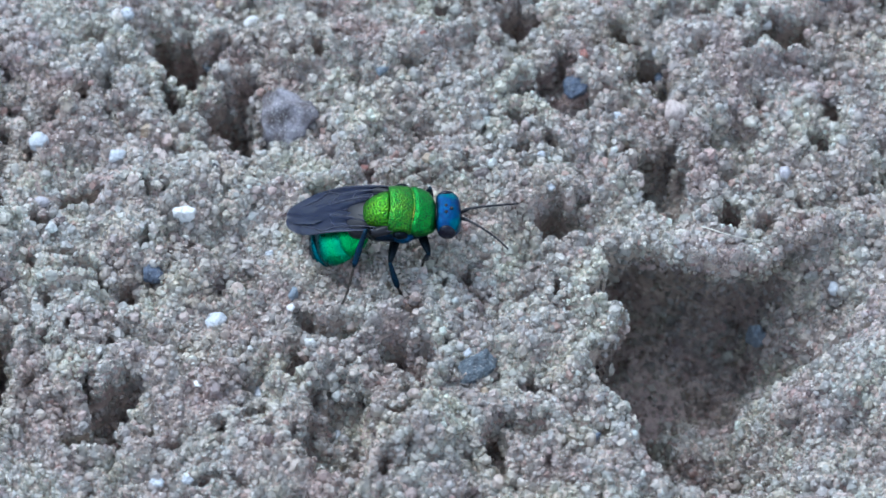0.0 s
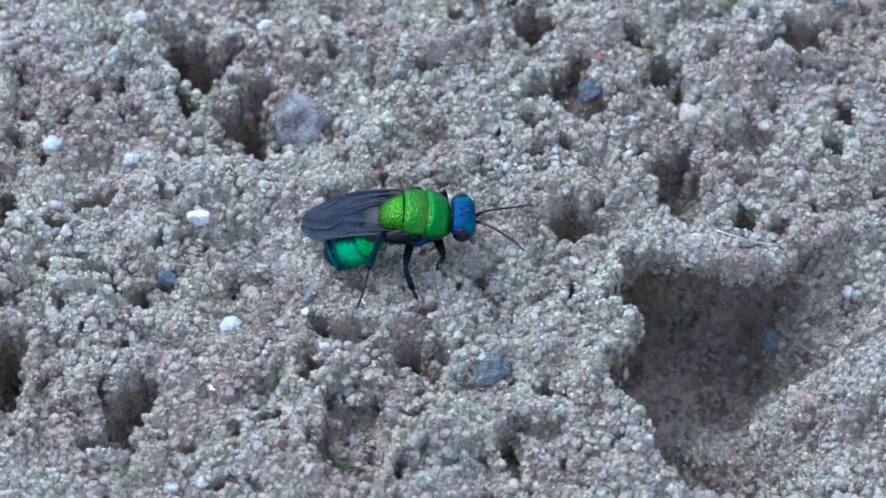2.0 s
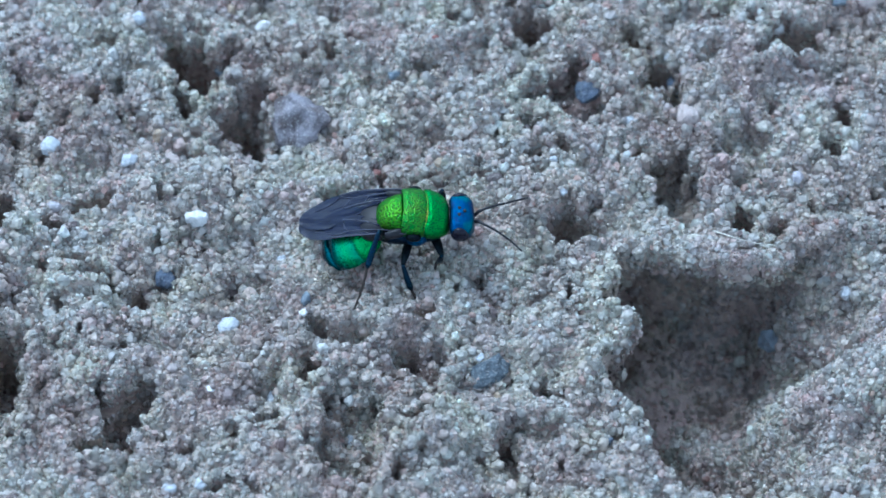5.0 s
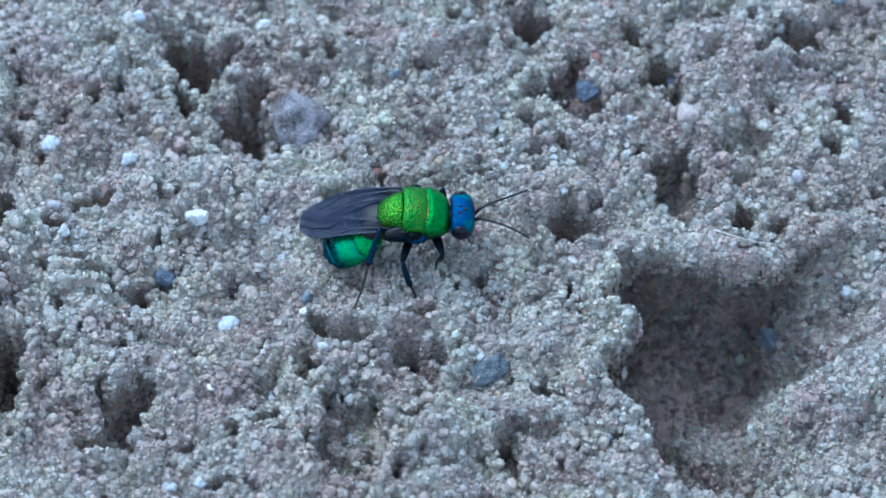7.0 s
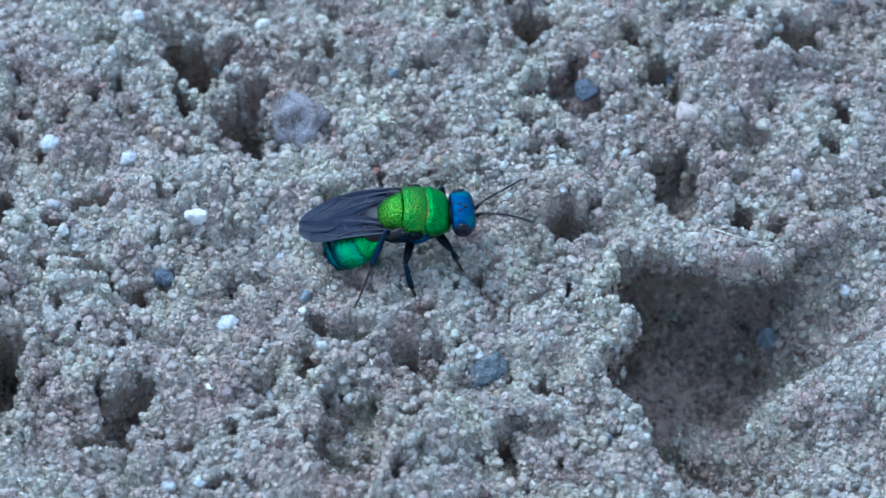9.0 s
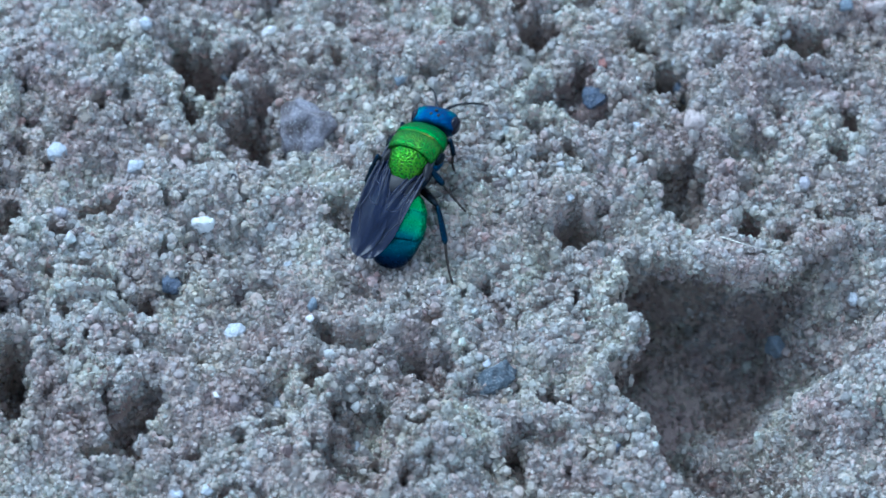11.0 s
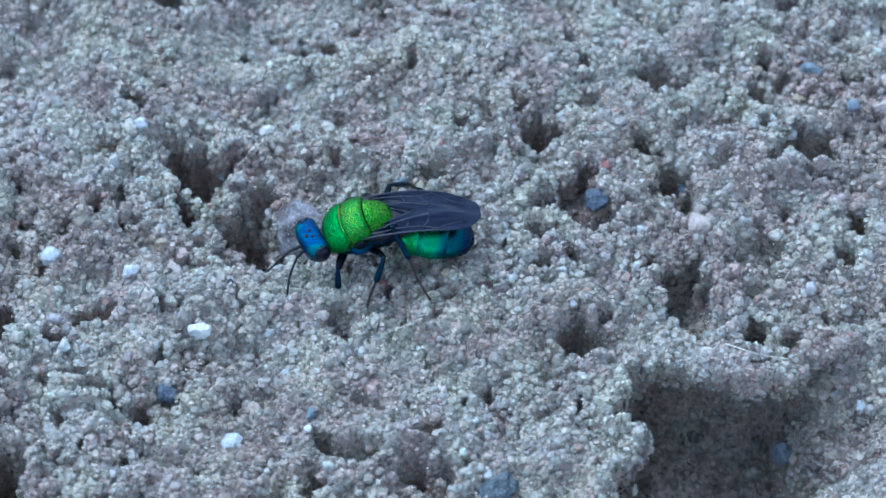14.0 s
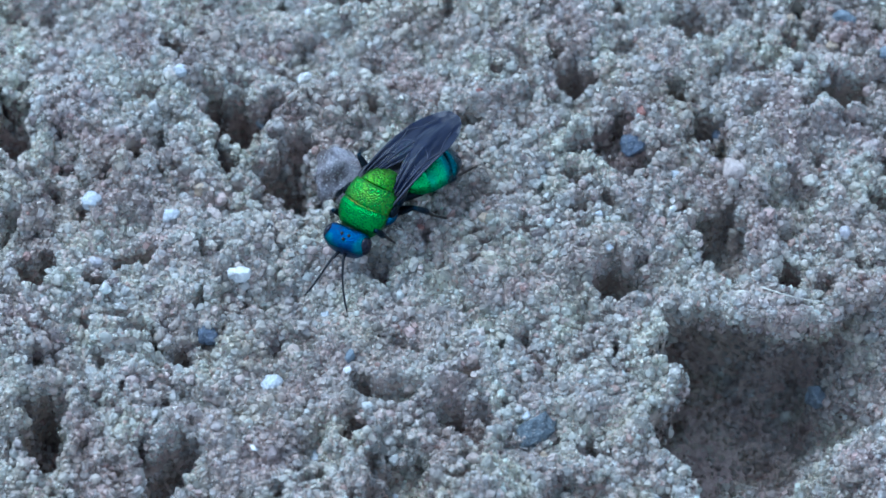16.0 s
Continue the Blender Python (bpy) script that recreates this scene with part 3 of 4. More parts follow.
PEBBLES = [
    pebble(-11.13, 1.40, 0.47, 0.40, 20, 1, "white"),
    pebble(-17.94, 5.30, 0.45, 0.38, -20, 2, "ice"),
    pebble(-9.57, -4.09, 0.52, 0.43, 25, 3, "ice"),
    pebble(-10.18, -8.18, 0.20, 0.13, -20, 4, "white"),
    pebble(-7.60, -7.59, 0.29, 0.31, 0, 5, "ice"),
    pebble(6.78, 8.88, 0.70, 0.52, 15, 6, "slate"),
    pebble(16.63, 11.80, 0.43, 0.38, 40, 7, "ice"),
    pebble(14.96, -1.57, 0.52, 0.49, 10, 8, "blue"),
    pebble(2.03, -6.59, 1.03, 0.54, 38, 63, "speckled"),
    pebble(-6.62, 7.29, 1.44, 1.30, -30, 74, "quartz"),
    pebble(11.26, 6.87, 0.49, 0.70, 10, 11, "pink"),
    pebble(10.78, 10.02, 0.38, 0.67, 5, 12, "slate"),
    pebble(18.30, -1.04, 0.34, 0.27, 0, 13, "ice"),
    pebble(4.12, 12.87, 0.40, 0.34, 30, 14, "white"),
    pebble(-5.67, 13.23, 0.38, 0.25, -30, 15, "cream"),
    pebble(-8.44, 13.66, 0.38, 0.25, 15, 16, "white"),
    pebble(7.09, 10.19, 0.25, 0.20, 0, 17, "red"),
    pebble(-3.06, 4.04, 0.20, 0.20, 0, 18, "red"),
    pebble(2.42, 3.41, 0.49, 0.27, 10, 19, "umber"),
    pebble(19.87, 13.75, 0.99, 0.34, 10, 20, "pink"),
    pebble(18.39, 13.13, 0.40, 0.31, 0, 21, "blue"),
    pebble(-19.76, 9.41, 0.22, 0.20, 0, 22, "ice"),
    pebble(-10.43, 11.12, 0.27, 0.27, 0, 23, "blue"),
    pebble(-12.97, 6.39, 0.34, 0.29, 0, 24, "tan"),
    pebble(-6.09, -2.89, 0.25, 0.36, 0, 25, "blue"),
    pebble(-12.55, -1.56, 0.49, 0.43, 10, 26, "slate"),
    pebble(-6.20, -3.84, 0.18, 0.16, 0, 27, "white"),
    pebble(14.76, 7.11, 0.31, 0.27, 0, 28, "cream"),
    pebble(16.15, 3.89, 0.34, 0.31, 0, 29, "lilac"),
    pebble(1.66, -5.90, 0.18, 0.25, -20, 30, "ice"),
    pebble(4.37, -7.40, 0.18, 0.25, 10, 31, "white"),
    pebble(7.22, -10.06, 0.31, 0.25, 0, 33, "slate"),
    pebble(-14.32, 4.31, 0.43, 0.34, 0, 34, "ice"),
    pebble(-14.16, 12.33, 0.34, 0.27, 30, 35, "ice"),
    pebble(15.70, 12.49, 0.34, 0.22, 10, 36, "white"),
    pebble(6.58, 8.26, 0.49, 0.34, 5, 37, "umber"),
    pebble(-9.80, 3.72, 0.16, 0.18, 0, 38, "black"),
    pebble(-0.37, 10.88, 0.27, 0.20, 0, 39, "red"),
    pebble(-2.21, 10.88, 0.31, 0.22, 0, 40, "slate"),
    pebble(-2.25, 9.37, 0.29, 0.25, 0, 41, "blue"),
    pebble(-4.09, -9.24, 0.20, 0.27, 0, 42, "ice"),
    pebble(-10.53, -12.80, 0.29, 0.20, 20, 43, "ice"),
    pebble(-11.87, -12.91, 0.31, 0.29, 0, 44, "ice"),
    pebble(-18.06, -10.20, 0.25, 0.22, 0, 45, "ice"),
    pebble(11.37, 0.30, 0.36, 0.27, 0, 46, "cream"),
    pebble(10.41, 10.81, 0.20, 0.18, 0, 47, "white"),
    pebble(2.40, -7.81, 0.22, 0.20, 0, 48, "tan"),
    pebble(-11.54, -1.23, 0.20, 0.18, 0, 49, "tan"),
    pebble(-7.25, -0.28, 0.22, 0.18, 0, 50, "ice"),
    pebble(-8.34, 16.66, 0.18, 0.16, -40, 80, "white"),
    pebble(-9.59, 14.16, 0.27, 0.22, 7, 81, "cream"),
    pebble(-10.03, 15.36, 0.20, 0.18, -26, 82, "cream"),
    pebble(17.71, 18.31, 0.22, 0.20, 21, 83, "cream"),
    pebble(16.74, 15.78, 0.49, 0.36, -12, 84, "blue"),
    pebble(14.19, 15.80, 0.31, 0.22, 35, 85, "tan"),
    pebble(7.15, 14.05, 0.20, 0.18, 2, 86, "tan"),
    pebble(6.10, 16.63, 0.22, 0.20, -31, 87, "slate"),
    pebble(2.51, 17.59, 0.27, 0.18, 16, 88, "tan"),
    pebble(16.10, 14.33, 0.29, 0.20, -17, 89, "tan"),
    pebble(20.19, 14.97, 0.45, 0.31, 30, 90, "pink"),
    pebble(5.06, 4.60, 0.22, 0.16, -3, 91, "ice"),
    pebble(17.47, 5.15, 0.20, 0.13, -36, 92, "cream"),
    pebble(13.22, 3.13, 0.13, 0.13, 11, 93, "white"),
    pebble(5.45, 2.65, 0.27, 0.16, -22, 94, "ice"),
    pebble(-9.67, 1.54, 0.18, 0.18, 25, 95, "cream"),
    pebble(-6.01, 1.28, 0.16, 0.16, -8, 96, "cream"),
    pebble(-12.39, 2.68, 0.20, 0.18, 39, 97, "cream"),
    pebble(-17.74, 1.97, 0.45, 0.22, 6, 98, "lilac"),
    pebble(-12.54, 5.00, 0.58, 0.38, -27, 99, "pink"),
    pebble(-10.01, 14.26, 0.27, 0.22, 20, 100, "tan"),
    pebble(-0.10, 4.19, 0.31, 0.20, -13, 101, "tan"),
    pebble(8.60, 6.96, 0.20, 0.18, 34, 102, "ice"),
    pebble(-3.76, 8.16, 0.29, 0.22, 1, 103, "cream"),
]


def fibre(points, radius):
    """A dry rootlet lying over the grains."""
    pts = []
    for p in bowed([(x, y, 0) for x, y in points], 7):
        around = height(p.x + np.array([0, 0.25, -0.25, 0, 0]), p.y + np.array([0, 0, 0, 0.25, -0.25]))
        pts.append((p.x, p.y, float(around.max()) + 0.28))
    pts = bowed(pts[::5], 5)
    ob = part("dry_rootlet", limb(bmesh.new(), pts, [radius * (1 - 0.5 * i / len(pts)) for i in range(len(pts))], 7), M_FIBRE, None)
    return tagged(ob, "thin pale dry rootlet lying on the sand", "rootlet")


fibre([
    (12.19, 0.68), (12.88, 0.29), (13.54, 0.05), (14.37, 0.09), (15.25, -0.33)
], 0.036)


# ---- the wasp: x towards its head, y to its left ----
def arched(sections, bow=0.0, n=40, square=0.72):
    """Plate of the trunk: sections along x of (x, top, half width, side height, foot); its ends bow back towards the sides."""
    loops = []
    for x, top, hw, side, foot in sections:
        loop = []
        for i in range(n):
            a = math.tau * i / n
            c, s = math.cos(a), math.sin(a)
            y = hw * math.copysign(abs(c) ** square, c)
            z = side + ((top - side) if s > 0 else (side - foot)) * math.copysign(abs(s) ** 0.82, s)
            loop.append((x - bow * (y / 1.2) ** 2, y, z))
        loops.append(loop)
    return rings(bmesh.new(), loops)


def blob(x, y, z, a, b, c, turn=0, n=18):
    """An egg of half sizes a, b, c."""
    bm = bmesh.new()
    bmesh.ops.create_uvsphere(bm, u_segments=n, v_segments=n * 2 // 3, radius=1)
    bm.transform(Matrix.Translation((x, y, z)) @ Matrix.Rotation(radians(turn), 4, "Z") @ Matrix.Diagonal((a, b, c, 1)))
    return bm


def wasp_body(root):
    part("pronotum", arched([(1.20, 2.24, 1.02, 1.88, 1.2), (1.23, 2.34, 1.18, 1.90, 1.1), (1.45, 2.25, 1.19, 1.84, 1.0), (1.70, 2.12, 1.12, 1.74, 0.95),
                             (1.90, 1.96, 1.00, 1.62, 0.95), (2.02, 1.80, 0.86, 1.46, 1.0), (2.06, 1.62, 0.62, 1.38, 1.1)], 0.26), M_COLLAR, root, "bright green metallic collar plate")
    part("collar_rim", arched([(1.14, 2.26, 0.98, 1.9, 1.3), (1.17, 2.365, 1.12, 1.9, 1.3), (1.23, 2.35, 1.14, 1.9, 1.3), (1.27, 2.24, 1.0, 1.7, 1.3)], 0.26), M_GOLD, root, "golden-green rim of the collar")
    part("mesoscutum", arched([(0.13, 2.58, 1.00, 2.02, 1.4), (0.16, 2.69, 1.10, 2.05, 1.3), (0.40, 2.66, 1.15, 2.04, 1.2), (0.75, 2.555, 1.18, 2.0, 1.2),
                               (1.05, 2.43, 1.16, 1.93, 1.2), (1.15, 2.36, 1.12, 1.9, 1.3), (1.18, 2.26, 0.98, 1.72, 1.3)], 0.22), M_GREEN, root, "pitted green metallic thorax plate")
    part("scutellum", arched([(-1.22, 1.95, 0.30, 1.80, 1.5), (-1.15, 2.10, 0.46, 1.80, 1.4), (-0.95, 2.31, 0.64, 1.82, 1.4), (-0.65, 2.50, 0.78, 1.86, 1.4),
                              (-0.30, 2.62, 0.88, 1.88, 1.4), (0.0, 2.68, 0.94, 1.88, 1.4), (0.08, 2.66, 0.93, 1.86, 1.4), (0.11, 2.56, 0.84, 1.84, 1.4)], 0.10, square=0.8), M_SHIELD, root, "coarsely pitted yellow-green shield plate")
    part("flank", egg(-1.35, 1.95, 1.25, 1.25, 1.10, 0.62, 0.62, power=0.4), M_FLANK, root, "dark blue metallic flank")
    part("propodeum", egg(-2.0, -0.6, 1.45, 1.6, 1.02, 0.52, 0.6, power=0.4), M_BLACK, root, "black hind plate with blunt corners")
    for side in (1, -1):
        part("axilla", blob(-0.25, 0.98 * side, 1.94, 0.62, 0.22, 0.26, -14 * side), M_BLACK, root, "black hollow beside the shield plate")
        part("tegula", blob(0.48, 1.22 * side, 1.86, 0.36, 0.20, 0.22, 8 * side), M_THIGH, root, "black-blue wing-base cap")
        part("mesopleuron", blob(0.55, 0.90 * side, 1.32, 0.52, 0.38, 0.42), M_PLEURON, root, "blue metallic side plate")
    part("neck", egg(1.85, 2.45, 1.34, 1.28, 0.48, 0.34, 0.34, 8, 18), M_BLACK, root, "black neck")


HIP, CURL = Vector((-1.2, 0, 1.22)), Vector((-2.35, 0, -0.12))


def wasp_abdomen(root):
    """The abdomen turns on the trunk, and its last ring on the abdomen; built along -x from its root."""
    abdomen = part("abdomen", egg(-2.5, -0.05, -0.25, -0.1, 1.1, 0.4, 0.35), M_BLACK, root, "rounded metallic abdomen, black below")
    abdomen.location = HIP * MM
    last = None
    for name, mat, words, rows in (
        ("first_tergite", M_ABDOMEN, "emerald green front abdomen ring", [(0.05, 0.129, 0.367, -0.1, -0.4), (-0.15, 0.413, 0.859, -0.1, -0.55), (-0.45, 0.602, 1.15, -0.1, -0.68), (-0.8, 0.705, 1.32, -0.1, -0.75), (-1.04, 0.731, 1.39, -0.1, -0.76), (-1.08, 0.671, 1.3, -0.1, -0.7)]),
        ("second_tergite", M_ABDOMEN, "blue-green glossy abdomen ring", [(-1.02, 0.654, 1.29, -0.1, -0.7), (-1.06, 0.722, 1.38, -0.1, -0.76), (-1.6, 0.74, 1.44, -0.1, -0.78), (-2, 0.705, 1.41, -0.12, -0.76), (-2.38, 0.636, 1.31, -0.14, -0.7), (-2.42, 0.568, 1.2, -0.15, -0.6)]),
        ("third_tergite", M_TIP, "dark blue abdomen tip", [(-2.3, 0.55, 1.18, -0.15, -0.6), (-2.36, 0.628, 1.3, -0.15, -0.68), (-2.75, 0.499, 1.17, -0.18, -0.62), (-3.15, 0.31, 0.943, -0.22, -0.54), (-3.45, 0.138, 0.712, -0.25, -0.45), (-3.62, 0, 0.44, -0.26, -0.38), (-3.7, -0.155, 0.157, -0.27, -0.32)]),
    ):
        bm = arched(rows, square=0.9)
        if mat is M_TIP:
            bm.transform(Matrix.Translation(-CURL))
        last = part(name, bm, mat, abdomen, words)
    last.location = CURL * MM
    return abdomen, last


def wasp_head(root):
    rows = []
    for i in range(17):
        a = math.pi * i / 16
        k = max(math.sin(a), 0.02) ** 0.36
        rows.append((0.54 - 1.08 * (0.5 - 0.5 * math.cos(a)), 0.62 * k - 0.05 * math.cos(a), 1.10 * k, 0.16, -0.66 * k))
    head = part("head", arched(rows, 0.16, square=0.74), M_BLUE, root, "shining blue metallic head")
    head.location = Vector((2.60, 0, 1.24)) * MM
    for side in (1, -1):
        part("eye", blob(-0.12, 0.90 * side, 0.08, 0.42, 0.25, 0.47, 6 * side, 24), M_EYE, head, "dark brown compound eye")
    for x, y in ((0.15, 0), (-0.09, 0.17), (-0.09, -0.17)):
        part("ocellus", blob(0, 0, 0, 0.085, 0.085, 0.07, 0, 12), M_OCELLUS, head).location = Vector((x, y, 0.605)) * MM
    feelers = []
    for side in (1, -1):
        pts = bowed([(0, 0, 0), (0.26, 0.09 * side, 0.20), (0.52, 0.20 * side, 0.24), (0.95, 0.36 * side, 0.20), (1.45, 0.56 * side, 0.08), (1.95, 0.80 * side, -0.10), (2.4, 1.06 * side, -0.32)], 6)
        rad = []
        for i in range(len(pts)):
            f = i / (len(pts) - 1)
            rad.append((0.082 if f < 0.25 else 0.064 - 0.022 * f) * (0.93 + 0.13 * (i % 2)))
        ob = part("antenna", limb(bmesh.new(), pts, rad, 8), M_BLACK, head, "thin black segmented feeler")
        ob.location = Vector((0.50, 0.15 * side, -0.12)) * MM
        feelers.append(ob)
    return head, feelers


WING_LONG = 5.45
WING_ROOT = Vector((0.3, 0, 2.2))


def wing_edges(u):
    """Outer and inner edge of the folded wing, from the body's middle line, at u of its length."""
    end = math.sqrt(max(0.0, 1 - max(0.0, (u - 0.66) / 0.34) ** 2.0))
    outer = 0.14 + (1.0 + 0.07 * math.sin(math.pi * min(u * 1.2, 1)) - 0.10 * u) * end
    inner = 0.14 + (0.84 - 1.55 * min(u / 0.70, 1) ** 0.78) * end
    return outer, inner


def wing_point(u, v, side):
    a, b = wing_edges(u)
    y = a + (b - a) * v
    z = -0.18 + 0.34 * math.sin(math.pi * min(u * 1.15, 1)) + 0.10 * (1 - y * y) * (1 - 0.5 * u)
    pleat = max(0.0, 1 - u / 0.7)
    z += 0.085 * math.sin(24 * v + 1.5 * u) * pleat + 0.05 * math.sin(10 * v + 3 * u) * math.sin(math.pi * u) + (0.05 if side > 0 else 0)
    return Vector((-WING_LONG * u, side * y, z))


def wasp_wing(root, side):
    bm = bmesh.new()
    nu, nv = 44, 40
    us = [1 - (1 - i / nu) ** 1.35 for i in range(nu + 1)]
    grid = {}
    for lift in (0.012, -0.012):
        for i, u in enumerate(us):
            for j in range(nv + 1):
                grid[i, j, lift] = bm.verts.new(wing_point(min(u, 0.9995), j / nv, side) + Vector((0, 0, lift)))
    for lift in (0.012, -0.012):
        for i in range(nu):
            for j in range(nv):
                bm.faces.new([grid[p, q, lift] for p, q in ((i, j), (i + 1, j), (i + 1, j + 1), (i, j + 1))])
    rim = [(i, 0) for i in range(nu)] + [(nu, j) for j in range(nv)] + [(i, nv) for i in range(nu, 0, -1)] + [(0, j) for j in range(nv, 0, -1)]
    for p, q in zip(rim, rim[1:] + rim[:1]):
        bm.faces.new((grid[(*p, 0.012)], grid[(*q, 0.012)], grid[(*q, -0.012)], grid[(*p, -0.012)]))
    wing = part("forewing", bm, M_WING, root, "smoky violet-black translucent folded wing")
    wing.location = WING_ROOT * MM
    for uv, radius in ((((0.0, 0.1), (0.2, 0.04), (0.45, 0.02), (0.64, 0.03)), 0.042), (((0.02, 0.4), (0.2, 0.3), (0.36, 0.26), (0.5, 0.22), (0.62, 0.08)), 0.03),
                       (((0.04, 0.72), (0.22, 0.68), (0.40, 0.62), (0.56, 0.6)), 0.03), (((0.36, 0.26), (0.38, 0.45), (0.40, 0.62)), 0.024),
                       (((0.5, 0.22), (0.55, 0.40), (0.56, 0.6)), 0.022), (((0.62, 0.08), (0.72, 0.22), (0.84, 0.28)), 0.02), (((0.03, 0.93), (0.25, 0.94), (0.46, 0.95)), 0.026)):
        pts = [wing_point(u, v, side) + Vector((0, 0, 0.016)) for u, v in uv]
        part("vein", limb(bmesh.new(), bowed(pts, 4), [radius] * (4 * (len(pts) - 1) + 1), 6), M_VEIN, wing)
    return wing


# the legs in pairs: coxa, length of thigh, of shin and of foot, and where the knee points
LEGS = [((1.25, 0.52, 0.85), 1.15, 0.95, 1.15, (0.5, 0.9, 0.9)), ((0.15, 0.72, 0.80), 1.25, 1.25, 1.65, (-0.5, 1.0, 0.5)), ((-0.70, 0.70, 0.85), 1.55, 1.75, 2.1, (-0.55, 1.0, 0.4))]


def wasp_legs(root):
    """Each leg lies along x from its coxa; shin and foot turn on the knee."""
    made = []
    for coxa, thigh, shin, foot, knee in LEGS:
        for side in (1, -1):
            leg = part("leg", limb(bmesh.new(), [(-0.18, 0, 0), (0, 0, 0), (thigh * 0.25, 0, 0.02), (thigh * 0.6, 0, 0.02), (thigh * 0.92, 0, 0), (thigh, 0, 0)], [0.13, 0.21, 0.23, 0.20, 0.13, 0.09], 14, 0.8), M_THIGH, root, "dark blue-black jointed leg")
            tibia = part("tibia", limb(bmesh.new(), [(-0.04, 0, 0), (shin * 0.1, 0, 0.01), (shin * 0.5, 0, 0.03), (shin * 0.88, 0, 0.02), (shin, 0, 0)], [0.08, 0.11, 0.15, 0.155, 0.08], 12, 0.8), M_SHIN, leg, "blue-green metallic shin")
            joints, rad = [], []
            for i in range(5):
                for g, r in ((0.02, 0.06), (0.5, 0.066), (0.94, 0.082)):
                    t = (i + g) / 5
                    joints.append((shin + foot * t, 0, -0.16 * math.sin(math.pi * t) * foot / 2))
                    rad.append(r * (1 - 0.3 * t))
            tarsus = part("tarsus", limb(bmesh.new(), joints, rad, 8), M_BROWN, leg, "thin brown-black foot")
            made.append((leg, (tibia, tarsus), Vector((coxa[0], coxa[1] * side, coxa[2])), thigh, shin + foot, Vector((knee[0], knee[1] * side, knee[2]))))
    return made


wasp = tagged(new("wasp"), "green and blue metallic cuckoo wasp with folded dark wings", "insect")
wasp_body(wasp)
HEAD, FEELERS = wasp_head(wasp)
ABDOMEN, TIP = wasp_abdomen(wasp)
WINGS = [wasp_wing(wasp, s) for s in (1, -1)]
WASP_LEGS = wasp_legs(wasp)

# seconds, place of the body's middle in millimetres, heading, rise of the head and lean in degrees
TRACK = [
    (0, -1.56, -0.05, 1.02, -0.8, 7.7, 4.5),
    (4, -1.53, 0.05, 1.02, -0.8, 7.7, 4.5),
    (7, -1.51, 0.10, 1.02, -0.8, 7.7, 4.5),
    (7.5, -1.39, 0.08, 1.02, 1.2, 9.5, 5.0),
    (9.2, -1.39, 0.08, 1.02, 1.5, 9.8, 5.2),
    (11.3, -1.59, 3.66, 1.09, 68.2, 5.8, -3.3),
    (11.4, -1.55, 3.70, 1.09, 67.0, 5.8, -3.3),
    (11.5, -0.68, 5.43, 1.08, 57.2, 7.8, -3.3),
    (11.6, -0.64, 5.46, 1.08, 57.0, 7.8, -3.0),
    (11.7, 0.46, 6.90, 1.00, 48.3, 6.8, -1.7),
    (11.9, 0.33, 6.89, 1.00, 49.4, 5.7, -0.1),
    (12, 0.33, 7.06, 1.03, 46.5, 5.2, 0.7),
    (12.1, -0.68, 7.41, 0.99, 81.6, 3.3, 0.7),
    (12.3, -0.83, 7.50, 1.01, 78.0, -1.5, 0.6),
    (12.4, -1.72, 7.51, 1.00, 102.5, 1.2, 0.5),
    (12.5, -1.77, 7.52, 1.00, 104.3, 1.7, 0.5),
    (12.7, -2.52, 7.50, 0.98, 126.4, 3.0, -0.6),
    (12.8, -2.35, 7.43, 1.00, 132.4, 3.2, -1.1),
    (12.9, -2.30, 7.24, 0.91, 128.5, 3.4, -1.7),
    (13, -2.53, 7.32, 0.95, 147.5, 3.5, -2.2),
    (13.2, -2.76, 7.43, 0.92, 150.5, 1.6, -2.8),
    (13.4, -2.77, 6.98, 0.97, 155.5, 0.7, -3.4),
    (13.5, -2.81, 6.98, 0.96, 156.9, 1.2, -3.7),
    (13.6, -3.34, 6.19, 1.03, 171.3, -0.5, -2.7),
    (13.8, -3.12, 6.21, 1.02, 182.0, -3.1, -0.8),
    (14, -3.51, 5.73, 1.01, 191.7, -5.7, 1.2),
    (14.2, -3.65, 5.22, 1.01, 204.3, -6.8, 3.6),
    (14.4, -3.87, 4.70, 1.03, 215.9, -6.9, 6.0),
    (14.6, -4.08, 4.38, 0.98, 221.8, -7.1, 6.6),
    (14.8, -4.10, 4.49, 0.99, 221.9, -5.6, 5.4),
    (15, -4.15, 4.03, 0.99, 224.9, -4.0, 4.1),
    (15.2, -4.34, 4.00, 0.91, 227.2, -4.8, 3.9),
    (15.4, -4.65, 3.88, 0.85, 228.5, -5.5, 3.7),
    (15.6, -4.55, 4.22, 0.92, 234.8, -6.2, 3.4),
    (15.8, -4.65, 4.31, 0.92, 237.1, -7.0, 3.2),
    (16, -4.72, 4.52, 0.91, 236.4, -7.7, 2.9),
]

# seconds, droop and swing of the abdomen, curl of its tip, droop and swing of the wings, in degrees
REAR = [(0, 30, 3, 16, 15, -8.5), (4.0, 30, 5, 16, 15, -6.5), (7.0, 30, 5, 16, 15, -6.5), (7.5, 27, 4, 16, 13, -6), (9.2, 27, 4, 16, 13, -6),
        (11.3, 20, 14, 8, 14, -2), (12.0, 21, 13, 6, 13, 0), (12.5, 9, 8, 0, 8, 0), (13.0, 17, -6, 0, 7, -1.5), (13.5, 18, -8, 2, 10, -3.5),
        (14.0, 16, -16, 6, 9, -4.5), (14.5, 17, -12, 12, 5, -7), (15.0, 16, -8, 16, -1, -5), (16.0, 16, -19, 16, 1, -9.5)]
